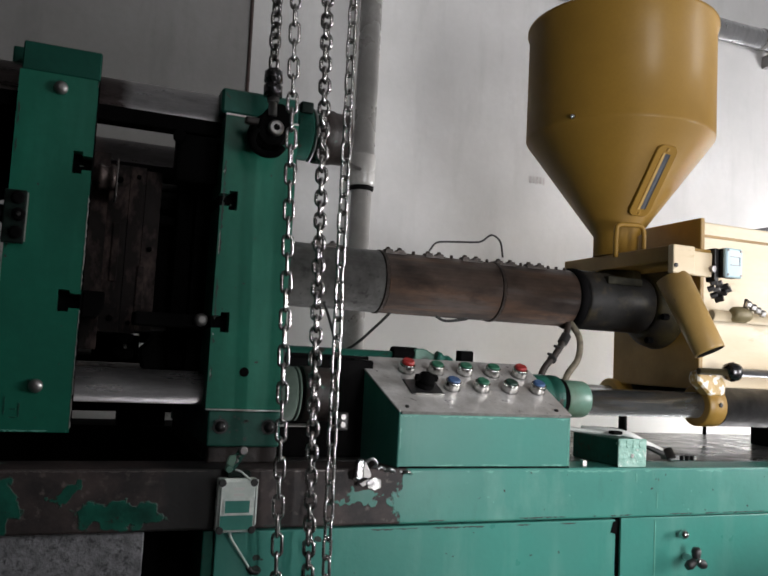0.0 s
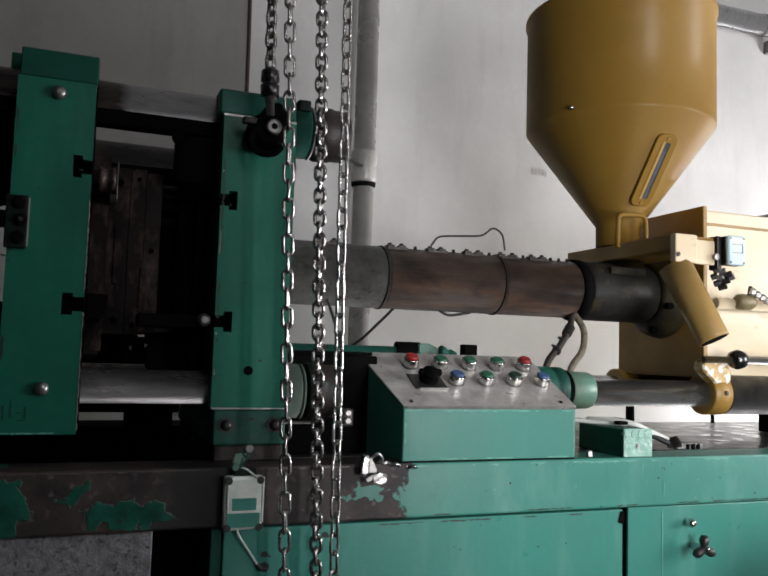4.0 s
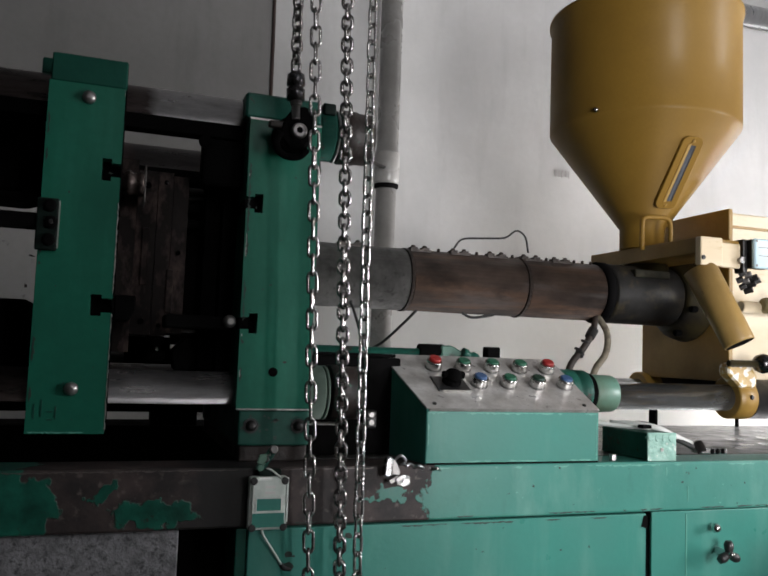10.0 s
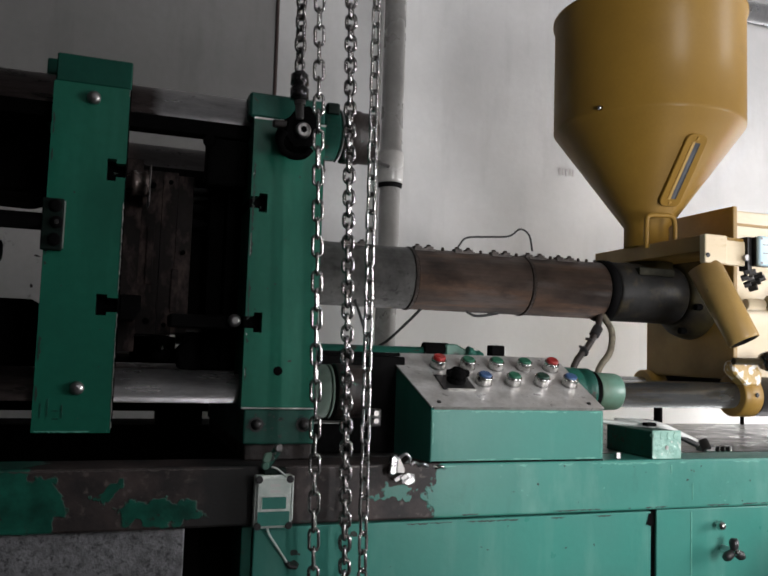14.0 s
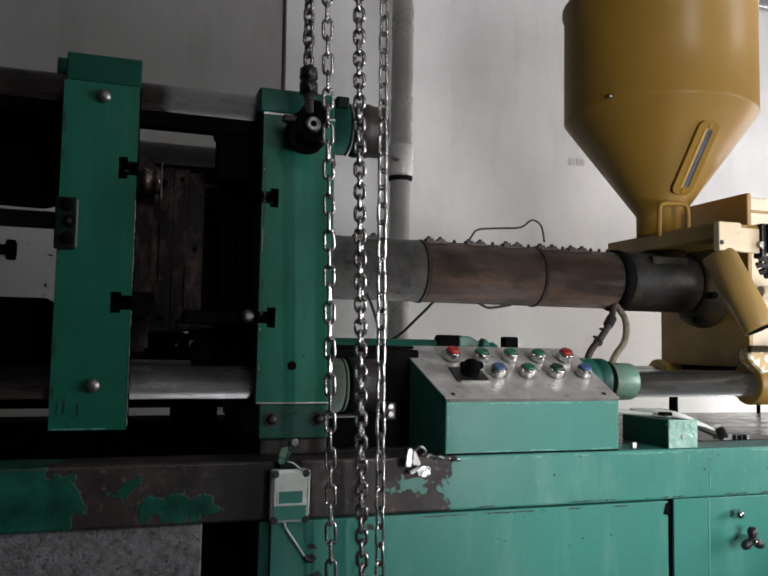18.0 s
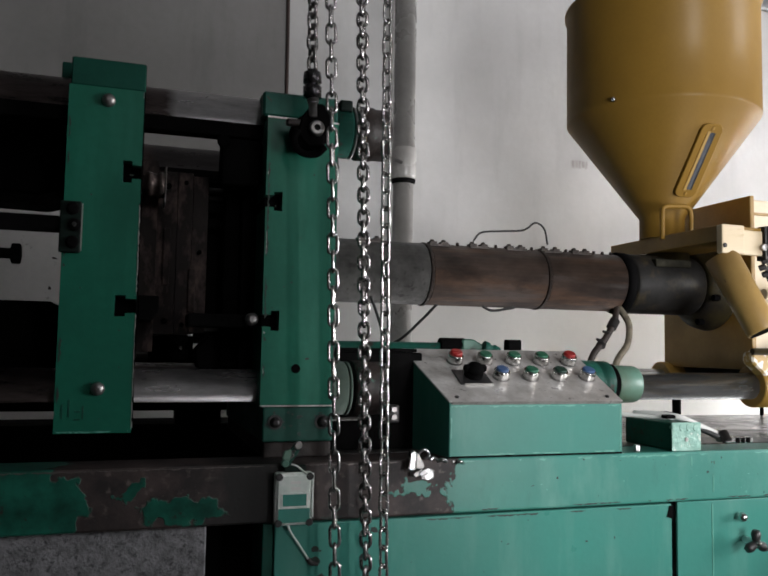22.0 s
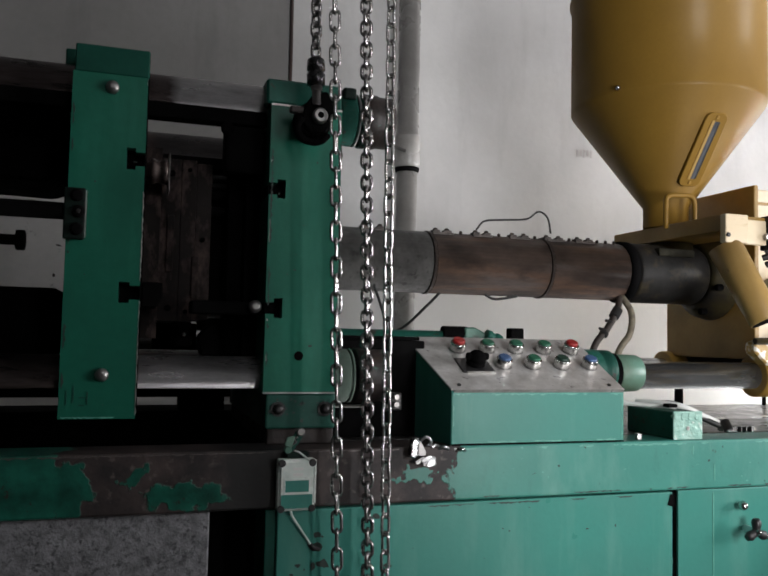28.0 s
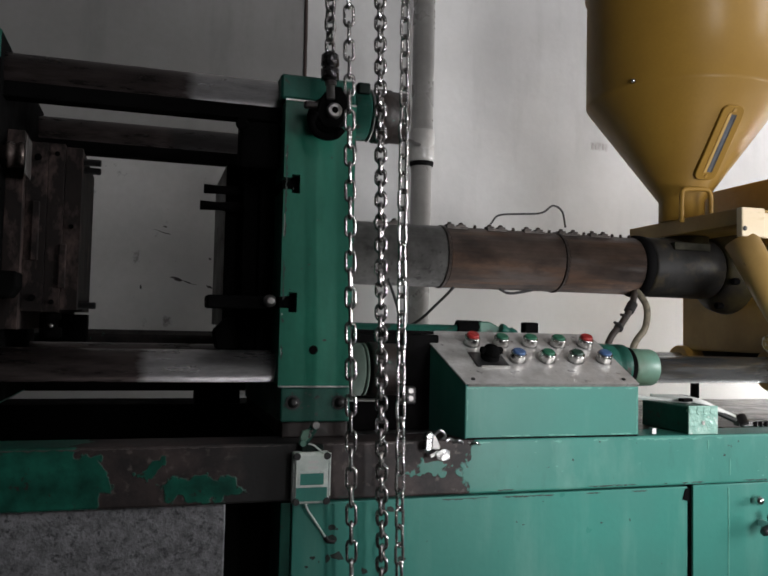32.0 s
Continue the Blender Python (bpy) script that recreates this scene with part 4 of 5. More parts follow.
def on_panel(u, v, h=0.0):
    """A point on the sloping panel: u along x, v up the slope from its front edge, h above it."""
    return Vector((u, 0.002 + v * math.cos(SL) - h * math.sin(SL), 1.106 + v * math.sin(SL) + h * math.cos(SL)))


def panel_box(u0, u1, v0, v1, h0, h1, bevel=0.0):
    bm = box(u0, u1, v0, v1, h0, h1, bevel)
    for v in bm.verts:
        v.co = on_panel(v.co.x, v.co.y, v.co.z)
    return bm


slivers("worn_edge", cbox, M_SCRATCH, (CX0 + 0.002, 0.0, 1.1005), (CX1 - 0.002, 0.0, 1.1005), 0.0035, 31, 0.75, label="scraped box edge")
slivers("worn_edge", cbox, M_SCRATCH, (CX1 - 0.0045, 0.0, 1.016), (CX1 - 0.0045, 0.0, 1.10), 0.003, 32, 0.6)
slivers("worn_edge", cbox, M_SCRATCH, (CX0 + 0.0035, 0.0, 1.016), (CX0 + 0.0035, 0.0, 1.10), 0.003, 33, 0.5)
slivers("worn_edge", cbox, M_SCRATCH, (CX0 + 0.004, 0.0, 1.0175), (CX1 - 0.004, 0.0, 1.0175), 0.003, 34, 0.4)
_panel = panel_box(CX0 - 0.001, CX1 + 0.001, -0.002, 0.196, 0.0005, 0.0035, 0.001)
splay(_panel)
plate = part("panel", _panel, M_PANEL, cbox, "scratched aluminium button panel")
for u in (CX0 + 0.018, CX1 - 0.025):
    part("screw", rod(on_panel(u, 0.012, 0.003), on_panel(u, 0.012, 0.006), 0.004, 12), M_IRON, plate)
part("lip", panel_box(CX0 + 0.004, CX1 - 0.003, -0.0045, -0.0021, -0.0012, 0.0034), M_EDGE, plate, "bare bright front lip")
part("seam", box(CX0 + 0.002, CX1 - 0.001, -0.0012, 0.004, 1.0124, 1.0150), M_BLACK, cbox)


def push_button(u, v, material, label, tall=0.011):
    t = part("button", rod(on_panel(u, v, 0.0036), on_panel(u, v, 0.0056), 0.0165, 24), M_STEEL, cbox, label)
    part("bezel", lathe([(0, 0.0150), (0.04, 0.0153), (0.9, 0.0150), (0.96, 0.0146), (1, 0.0138), (1, 0.0125), (0.97, 0.0122)], on_panel(u, v, 0.0055), on_panel(u, v, 0.0205), 28), M_NICKEL, t)
    part("cap", lathe([(0, 0.0119), (0.75, 0.0119), (1, 0.0098)], on_panel(u, v, 0.0198), on_panel(u, v, 0.0205 + tall * 0.4), 24), material, t)


for i, (m, w) in enumerate(((M_RED, "red"), (M_BTN_GREEN, "green"), (M_BTN_GREEN, "green"), (M_BTN_GREEN, "green"), (M_RED, "red"))):
    push_button(0.586 + 0.061 * i, 0.143, m, w + " push button in a chrome bezel", 0.016 if w == "red" else 0.009)
for i, (m, w) in enumerate(((M_BTN_BLUE, "blue"), (M_BTN_GREEN, "green"), (M_BTN_DARK, "dark green"), (M_BTN_BLUE, "blue"))):
    push_button(0.656 + 0.061 * i, 0.082, m, w + " push button in a chrome bezel")
sel = part("selector_switch", panel_box(0.566, 0.630, 0.055, 0.108, 0.0036, 0.006, 0.001), M_PLASTIC, cbox, "black rotary selector on a square plate")
part("dial", rod(on_panel(0.600, 0.083, 0.006), on_panel(0.600, 0.083, 0.016), 0.0175, 24), M_BLACK, sel)
_h = lathe([(0, 0.0165), (0.45, 0.0160), (0.8, 0.012), (1, 0.004)], on_panel(0.600, 0.083, 0.016), on_panel(0.600, 0.083, 0.034), 24)
part("lever", _h, M_BLACK, sel)
part("wing", panel_box(0.578, 0.623, 0.077, 0.090, 0.0165, 0.029, 0.004), M_BLACK, sel)
part("plate_edge", panel_box(0.573, 0.629, 0.0535, 0.055, 0.0036, 0.0075), M_EDGE, sel)

# small things on the bed
block = thing("junction_block", "small green metal box with a scraped pale front", "junction box")
# Body darker than its front: side shade put into the green
part("body", box(0.981, 1.045, 0.007, 0.152, 1.0125, 1.0645, 0.003), M_GREEN_OIL_SHADE, block)
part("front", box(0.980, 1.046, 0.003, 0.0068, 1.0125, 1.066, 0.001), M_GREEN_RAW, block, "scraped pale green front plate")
for i in range(4):
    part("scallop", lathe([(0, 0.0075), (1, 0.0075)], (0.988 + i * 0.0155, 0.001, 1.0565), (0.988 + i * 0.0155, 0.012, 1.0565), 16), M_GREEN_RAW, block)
part("screw", rod((1.012, 0.003, 1.034), (1.012, 0.001, 1.034), 0.004, 12), M_EDGE, block)
plier = thing("pliers", "worn steel pliers lying across the small green box", "pliers")
part("handle", tube([(1.000, 0.150, 1.071), (1.030, 0.115, 1.0725), (1.064, 0.082, 1.067), (1.105, 0.074, 1.050), (1.140, 0.070, 1.036)], 0.0060, 10), M_FRAME, plier, "pale worn handle")
part("handle", tube([(1.040, 0.130, 1.0715), (1.060, 0.105, 1.0705), (1.085, 0.085, 1.055), (1.136, 0.060, 1.030)], 0.0056, 10), M_RUBBER, plier, "black handle")
part("grip_clip", box(1.000, 1.022, 0.044, 0.062, 1.0692, 1.0762, 0.002), M_BLACK, plier, "black clip on the handle")
part("joint", rod((1.150, 0.050, 1.0215), (1.150, 0.064, 1.040), 0.0095, 16), M_IRON, plier)
part("rivet", rod((1.151, 0.047, 1.024), (1.151, 0.053, 1.032), 0.0042, 10), M_NICKEL, plier)
for dy, m in ((0.006, M_STEEL), (-0.011, M_NICKEL)):
    part("jaw", prism([(1.146, 0.074 + dy), (1.178, 0.068 + dy), (1.208, 0.061 + dy), (1.208, 0.055 + dy), (1.172, 0.055 + dy), (1.146, 0.060 + dy)], 1.0185, 1.0305, "z", 0.0015), m, plier)
for k in range(3):
    part("tooth_bar", box(1.166 + k * 0.013, 1.172 + k * 0.013, 0.0405, 0.0442, 1.0195, 1.0295, 0.0008), M_BLACK, plier)
bar = single("flat_bar", tube([(0.900, 0.150, 1.075), (0.945, 0.120, 1.0728), (0.985, 0.092, 1.070), (1.030, 0.060, 1.0690)], 0.0042, 8), M_FRAME, "thin pale rod lying on the small box", "rod")
single("loose_nut", hexagon((0.912, 0.018, 1.0125), (0.912, 0.018, 1.0245), 0.007), M_STEEL, "steel nut lying on the bed", "nut")

# bright clamp beside the control box
clampt = thing("hose_clamp", "shiny bent metal clamp hooked over the bed edge", "clamp")
part("band", prism([(0.4425, 0.9975), (0.4455, 1.0250), (0.4490, 1.0295), (0.4570, 1.0290), (0.4585, 1.0240), (0.4560, 0.9985), (0.4520, 0.9950)], -0.020, -0.004, bevel=0.0022), M_DULLZINC, clampt, "bright folded band")
part("fold", prism([(0.4588, 1.0255), (0.4640, 1.0225), (0.4735, 1.0035), (0.4715, 0.9975), (0.4575, 0.9985)], -0.014, -0.004, bevel=0.0015), M_STEEL, clampt)
part("tongue", prism([(0.4625, 0.9925), (0.4760, 1.0005), (0.4885, 0.9965), (0.4890, 0.9830), (0.4780, 0.9800), (0.4660, 0.9830)], -0.019, -0.0165, bevel=0.0008), M_DULLZINC, clampt, "bright bent tongue")
part("web", prism([(0.452, 0.990), (0.468, 0.999), (0.470, 0.990), (0.456, 0.984)], -0.016, -0.001, bevel=0.001), M_STEEL, clampt)
part("ring", tube([(0.468, 0.006, 1.018), (0.478, 0.0, 1.028), (0.488, 0.004, 1.018), (0.478, 0.01, 1.008)], 0.0028, 8, close=True), M_CHROME, clampt)
for i, x in enumerate((0.496, 0.510, 0.525, 0.542)):
    part("link", tube([(x - 0.008, 0.001, 1.010 - i * 0.002), (x, -0.005 if i % 2 else 0.005, 1.013 - i * 0.002), (x + 0.008, 0.001, 1.009 - i * 0.002)], 0.0032, 8), M_CHROME if i != 3 else M_NICKEL, clampt)


# ---- injection barrel ----
def ax(x, dy=0.0, dz=0.0):
    return (x, AXIS_Y + dy, AXIS_Z + dz)


barrel = thing("injection_barrel", "heat-tinted injection barrel wrapped in heater bands", "injection barrel")
R = 0.0655
part("core", rod(ax(0.33), ax(1.10), 0.050, 36), M_IRON, barrel)
for x0, x1, m in ((0.335, 0.5795, M_BAND_GREY), (0.5865, 0.8515, M_BARREL), (0.8585, 1.052, M_BARREL)):
    hb = part("heater_band", rod(ax(x0), ax(x1), R, 48, 0.002), m, barrel, "heater band browned by heat" if m is M_BARREL else "grey steel heater band")
for x in (0.583, 0.855):
    part("strap", rod(ax(x - 0.0034), ax(x + 0.0034), R + 0.0022, 48, 0.001), M_TERMINAL, barrel)
part("strap", lathe([(0, R), (0.2, R + 0.006), (0.8, R + 0.006), (1, R)], ax(1.0525), ax(1.0765), 48), M_BLACK, barrel)
coll = part("collar", lathe([(0, 0.066), (0.03, 0.069), (0.97, 0.069), (1, 0.066)], ax(1.077), ax(1.262), 48), M_BARREL_DARK, barrel, "dark cast steel throat collar")
part("key", box(1.126, 1.222, AXIS_Y - 0.062, AXIS_Y - 0.042, AXIS_Z + 0.037, AXIS_Z + 0.055, 0.002), M_KEY, coll, "dull steel key on the collar")
part("flange", lathe([(0, 0.072), (0.1, 0.080), (0.35, 0.086), (0.55, 0.098), (0.95, 0.104), (1, 0.103)], ax(1.2625), ax(1.3195), 48), M_OLIVE, barrel, "ochre mounting flange with shade in its dark colour")
for a in (200, 250):
    c, s = math.cos(radians(a)), math.sin(radians(a))
    part("bolt", hexagon((1.262, AXIS_Y + 0.090 * c, AXIS_Z + 0.090 * s), (1.2785, AXIS_Y + 0.090 * c, AXIS_Z + 0.090 * s), 0.008), M_BLACK, barrel)
for x in (0.440, 0.475, 0.598, 0.624, 0.690, 0.716, 0.778, 0.806, 0.862, 0.892, 0.940, 0.968):
    tb = part("terminal", box(x - 0.0085, x + 0.0085, AXIS_Y - 0.026, AXIS_Y - 0.008, AXIS_Z + R - 0.008, AXIS_Z + R + 0.003, 0.0015), M_TERMINAL, barrel, "rusty heater terminal")
    part("screw", rod((x, AXIS_Y - 0.017, AXIS_Z + R + 0.003), (x, AXIS_Y - 0.017, AXIS_Z + R + 0.0075), 0.0050, 12), M_TERMINAL, tb)
for x0, x1 in ((0.428, 0.487), (0.588, 0.635), (0.680, 0.727), (0.768, 0.817), (0.860, 0.903), (0.930, 0.979)):
    part("clamp_strip", box(x0, x1, AXIS_Y - 0.030, AXIS_Y - 0.0255, AXIS_Z + R - 0.010, AXIS_Z + R - 0.002, 0.001), M_TERMINAL, barrel)
for x in (0.655, 0.745, 0.832, 0.918, 0.990, 1.012, 1.034):
    part("stud", rod((x, AXIS_Y - 0.020, AXIS_Z + R - 0.005), (x, AXIS_Y - 0.020, AXIS_Z + R + 0.0035), 0.0035, 10), M_TERMINAL, barrel)
part("lead", tube([(0.694, AXIS_Y - 0.016, AXIS_Z + R + 0.01), (0.72, AXIS_Y, AXIS_Z + R + 0.032), (0.77, AXIS_Y, AXIS_Z + R + 0.038), (0.818, AXIS_Y - 0.01, AXIS_Z + R + 0.042), (0.846, AXIS_Y - 0.01, AXIS_Z + R + 0.060),
                   (0.869, AXIS_Y - 0.01, AXIS_Z + R + 0.048), (0.874, AXIS_Y - 0.016, AXIS_Z + R + 0.012)], 0.0022, 8), M_RUBBER, barrel, "thin looped heater wire")
part("lead", tube([(0.605, AXIS_Y - 0.03, AXIS_Z - R), (0.585, AXIS_Y, AXIS_Z - R - 0.03), (0.55, AXIS_Y + 0.05, AXIS_Z - R - 0.075), (0.50, AXIS_Y + 0.1, AXIS_Z - R - 0.10)], 0.003, 8), M_RUBBER, barrel)
part("lead", tube([(0.455, AXIS_Y - 0.05, AXIS_Z - R + 0.01), (0.48, AXIS_Y - 0.02, AXIS_Z - R - 0.03), (0.50, AXIS_Y, AXIS_Z - R - 0.08), (0.50, AXIS_Y + 0.05, AXIS_Z - R - 0.12)], 0.003, 8), M_RUBBER, barrel)
part("lead", tube([(0.715, AXIS_Y - 0.02, AXIS_Z - R), (0.74, AXIS_Y - 0.02, AXIS_Z - R - 0.008), (0.79, AXIS_Y - 0.02, AXIS_Z - R)], 0.003, 8), M_RUBBER, barrel)
for pts in (((1.043, 0.27, 1.296), (1.022, 0.25, 1.262), (0.990, 0.24, 1.222), (0.955, 0.235, 1.182), (0.94, 0.24, 1.10), (0.94, 0.25, 1.015)), ((1.048, 0.27, 1.298), (1.060, 0.25, 1.262), (1.050, 0.24, 1.215), (1.018, 0.235, 1.175), (1.0, 0.24, 1.10), (1.0, 0.25, 1.015))):
    part("hose", tube(pts, 0.0074, 12), M_HOSE_DARK if pts[1][0] < 1.04 else M_HOSE, barrel, "oily brown hose" if pts[1][0] < 1.04 else "beige braided hose")
part("hose_clip", rod((1.012, 0.247, 1.249), (1.028, 0.254, 1.268), 0.0115, 14), M_RUBBER, barrel)
part("hose_clip", rod((0.985, 0.24, 1.216), (0.979, 0.239, 1.208), 0.0105, 14), M_RUBBER, barrel)
for x, y, z in ((0.994, 0.238, 1.240), (0.974, 0.232, 1.222)):
    part("clip_screw", rod((x - 0.009, y, z + 0.002), (x + 0.009, y, z - 0.002), 0.0032, 8), M_IRON, barrel)

# Added black block stands in for the shade under the barrel
support = thing("support_block", "black block added for the dark under the barrel nose", "machine support")
part("block", box(0.345, 0.522, 0.13, 0.52, 1.0125, 1.19, 0.004), M_BLACK, support)
part("cap", box(0.35, 0.515, 0.14, 0.50, 1.1905, 1.197, 0.002), M_BLACK, support)

part("lug", box(0.449, 0.472, 0.112, 0.1295, 1.062, 1.094, 0.003), M_IRON, support)
for z in (1.087, 1.073):
    part("nut", hexagon((0.459, 0.111, z), (0.459, 0.104, z), 0.0055), M_STEEL, support, "small steel nut")
part("pin", rod((0.33, 0.118, 1.070), (0.40, 0.118, 1.070), 0.003, 10), M_EDGE, support)

# nozzle carriage ram behind the control box
ram = thing("carriage_ram", "thin green hydraulic ram behind the control box", "hydraulic ram")
part("rod", rod((0.33, 0.24, 1.203), (0.63, 0.24, 1.203), 0.0075, 16), M_GREEN_OIL_SHADE, ram)
part("gland", rod((0.60, 0.24, 1.207), (0.655, 0.24, 1.207), 0.0135, 16), M_BLACK, ram)
part("bracket", prism([(0.645, 1.183), (0.70, 1.178), (0.704, 1.196), (0.690, 1.208), (0.668, 1.219), (0.645, 1.218)], 0.225, 0.26, bevel=0.003), M_GREEN_PALE, ram)
part("union", lathe([(0, 0.012), (0.3, 0.012), (0.35, 0.009), (0.6, 0.009), (0.65, 0.012), (1, 0.010)], (0.690, 0.222, 1.204), (0.724, 0.222, 1.193), 14), M_GREEN_OIL_SHADE, ram, "oily green pipe union")
part("leg", box(0.66, 0.69, 0.23, 0.255, 1.0125, 1.18), M_GREEN_OIL_SHADE, ram)
sw = thing("limit_block", "square black switch block on a small plate", "switch")
part("body", box(0.742, 0.772, 0.21, 0.235, 1.188, 1.219, 0.003), M_BLACK, sw)
part("side_plate", box(0.7722, 0.7752, 0.211, 0.234, 1.190, 1.218), M_FRAME, sw, "white side plate")
part("foot_plate", box(0.738, 0.812, 0.212, 0.235, 1.182, 1.187, 0.001), M_BLACK, sw)
part("stem", box(0.752, 0.764, 0.215, 0.23, 1.0125, 1.188), M_BLACK, sw)


# ---- injection carriage and hopper ----
car = thing("injection_carriage", "pale ochre injection carriage housing", "machine carriage")
BX = 1.32
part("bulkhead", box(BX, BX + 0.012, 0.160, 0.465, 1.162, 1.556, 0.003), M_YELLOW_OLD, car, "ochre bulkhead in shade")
part("housing", box(BX + 0.0125, 2.35, 0.166, 0.455, 1.166, 1.548, 0.004), M_OCHRE_LIT, car, "ochre housing with daylight put into its pale colour")
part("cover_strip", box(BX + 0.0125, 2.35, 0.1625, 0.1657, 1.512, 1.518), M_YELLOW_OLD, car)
part("cylinder", rod((BX + 0.0135, 0.140, 1.331), (2.1, 0.140, 1.331), 0.0125, 24), M_OCHRE_LIT, car)
part("gland", lathe([(0, 0.011), (0.12, 0.017), (0.3, 0.0185), (0.7, 0.0185), (0.9, 0.014), (1, 0.011)], (1.382, 0.128, 1.336), (1.436, 0.128, 1.336), 20), M_OLIVE_CAST, car, "olive cast gland")
for x, dz in ((1.408, 0.024), (1.422, 0.018), (1.436, 0.012), (1.451, 0.006)):
    part("fitting", hexagon((x, 0.112, 1.336 + dz), (x + 0.010, 0.108, 1.334 + dz), 0.0085), M_STEEL, car)
part("banjo", rod((1.414, 0.122, 1.346), (1.414, 0.116, 1.372), 0.0045, 12), M_IRON, car)
part("arm", rod((1.262, 0.10, 1.203), (1.345, 0.10, 1.204), 0.0075, 14), M_OLIVE, car, "oil-dark ochre arm")
part("ball_joint", lathe([(0, 0.008), (0.15, 0.018), (0.5, 0.022), (0.85, 0.019), (1, 0.01)], (1.338, 0.10, 1.205), (1.376, 0.10, 1.205), 20), M_SWIVEL, car, "oily steel ball joint")
part("ram_rod", rod((1.376, 0.10, 1.205), (2.3, 0.10, 1.205), 0.009, 14), M_CHROME, car)
for x0, x1 in ((1.75, 1.80), (2.2, 2.26)):
    part("saddle", box(x0, x1, 0.20, 0.42, 1.0125, 1.1615, 0.003), M_BLACK, car)

lid = single("steel_tray", prism([(1.49, 1.5485), (1.60, 1.5485), (1.90, 1.552), (1.90, 1.580), (1.60, 1.573)], 0.20, 0.40, bevel=0.002), M_IRON, "dark steel tray lying on the carriage housing", "tray")

GY, GZ = 0.15, 1.127
for y in (GY, 0.46):
    gr = thing("guide_rod", "polished chrome guide rod of the carriage", "guide rod", "guide rods of the carriage")
    part("rod", rod((0.56, y, GZ), (2.3, y, GZ), 0.0285, 36), M_ROD, gr)
    part("gland", lathe([(0, 0.044), (0.06, 0.046), (0.6, 0.046), (0.64, 0.041), (0.72, 0.041), (0.76, 0.045), (0.97, 0.045), (1, 0.043)], (0.852, y, GZ + 0.006), (0.931, y, GZ + 0.006), 36), M_GREEN_OIL_SHADE, gr, "oily green gland nut")
    # Black ring stands in for the shade in the groove
    part("groove", rod((0.9312, y, GZ + 0.005), (0.9440, y, GZ + 0.005), 0.0405, 36), M_BLACK, gr, "black ring holding the shade of the groove behind the socket")
    part("flange", lathe([(0, 0.038), (0.05, 0.039), (0.90, 0.038), (0.97, 0.0365), (1, 0.034)], (0.9442, y, GZ + 0.004), (1.001, y, GZ + 0.004), 36), M_GREEN_SOFT, gr, "dull green socket at the rod end")
    part("clamp", lathe([(0, 0.043), (0.05, 0.0465), (0.95, 0.0465), (1, 0.043)], (1.302, y, GZ), (1.352, y, GZ), 36), M_YELLOW_OLD, gr, "ochre split clamp")
    if y < 0.3:
        part("lug", prism([(1.268, 1.180), (1.270, 1.200), (1.292, 1.206), (1.334, 1.197), (1.350, 1.178), (1.346, 1.150), (1.304, 1.150)], y - 0.044, y - 0.012, bevel=0.004), M_FLAKED, gr, "lug with ochre paint flaked to pale metal")
    part("screw", rod((1.330, y - 0.0495, GZ + 0.004), (1.330, y - 0.0445, GZ + 0.004), 0.0055, 6), M_IRON, gr)
    part("piston", rod((1.3525, y, GZ - 0.002), (2.25, y, GZ - 0.002), 0.044, 36), M_IRON, gr, "dark cylinder behind the clamp")
    if y > 0.3:
        for x, r in ((1.512, 0.0125), (1.819, 0.006)):
            part("stay", rod((x, 0.66, 1.0125), (x, 0.66, GZ + 0.03), r, 10), M_BLACK, gr)
            part("stay_arm", box(x - 0.008, x + 0.008, y, 0.668, GZ + 0.028, GZ + 0.040), M_BLACK, gr)

HX, HY = 1.190, 0.30
hop = thing("material_hopper", "large ochre enamelled material hopper with a sight glass", "hopper")
_p = [(1.465, 0.0515), (1.513, 0.0515), (1.742, 0.2190), (1.746, 0.2203), (1.752, 0.2203), (2.012, 0.2203), (2.014, 0.225), (2.022, 0.225), (2.024, 0.222)]
part("shell", lathe([((z - 1.465) / 0.559, r) for z, r in _p], (HX, HY, 1.465), (HX, HY, 2.024), 96), M_YELLOW, hop)
CU, CV = 0.2203 - 0.0515, 1.745 - 1.513
CL = math.hypot(CU, CV)


def on_cone(u, s, h):
    """A point on the cone's front line: u sideways, s up the slope from the neck, h off it."""
    r, z = 0.0515 + s * CU / CL, 1.513 + s * CV / CL
    return Vector((HX + u, HY - r - h * CV / CL, z - h * CU / CL))


def cone_box(u0, u1, s0, s1, h0, h1, bevel=0.0):
    bm = box(u0, u1, s0, s1, h0, h1, bevel)
    for v in bm.verts:
        v.co = on_cone(v.co.x, v.co.y, v.co.z)
    return bm


_ring = []
for cu, cs, a0 in ((0.006, 0.209, 0), (-0.018, 0.209, 90), (-0.018, 0.066, 180), (0.006, 0.066, 270)):
    _ring += [(cu + 0.016 * math.cos(radians(a0 + 15 * k)), cs + 0.016 * math.sin(radians(a0 + 15 * k))) for k in range(7)]
_f = prism(_ring, -0.012, 0.005, "z", 0.0015)
for v in _f.verts:
    v.co = on_cone(v.co.x, v.co.y, v.co.z)
sg = part("sight_frame", _f, M_YELLOW, hop)
for s in (0.060, 0.216):
    part("screw", rod(on_cone(-0.006, s, 0.004), on_cone(-0.006, s, 0.007), 0.004, 12), M_YELLOW_OLD, sg)
part("inner_lip", cone_box(-0.0165, -0.0095, 0.068, 0.208, 0.004, 0.0062), M_YELLOW_PALE, sg, "pale inner lip")
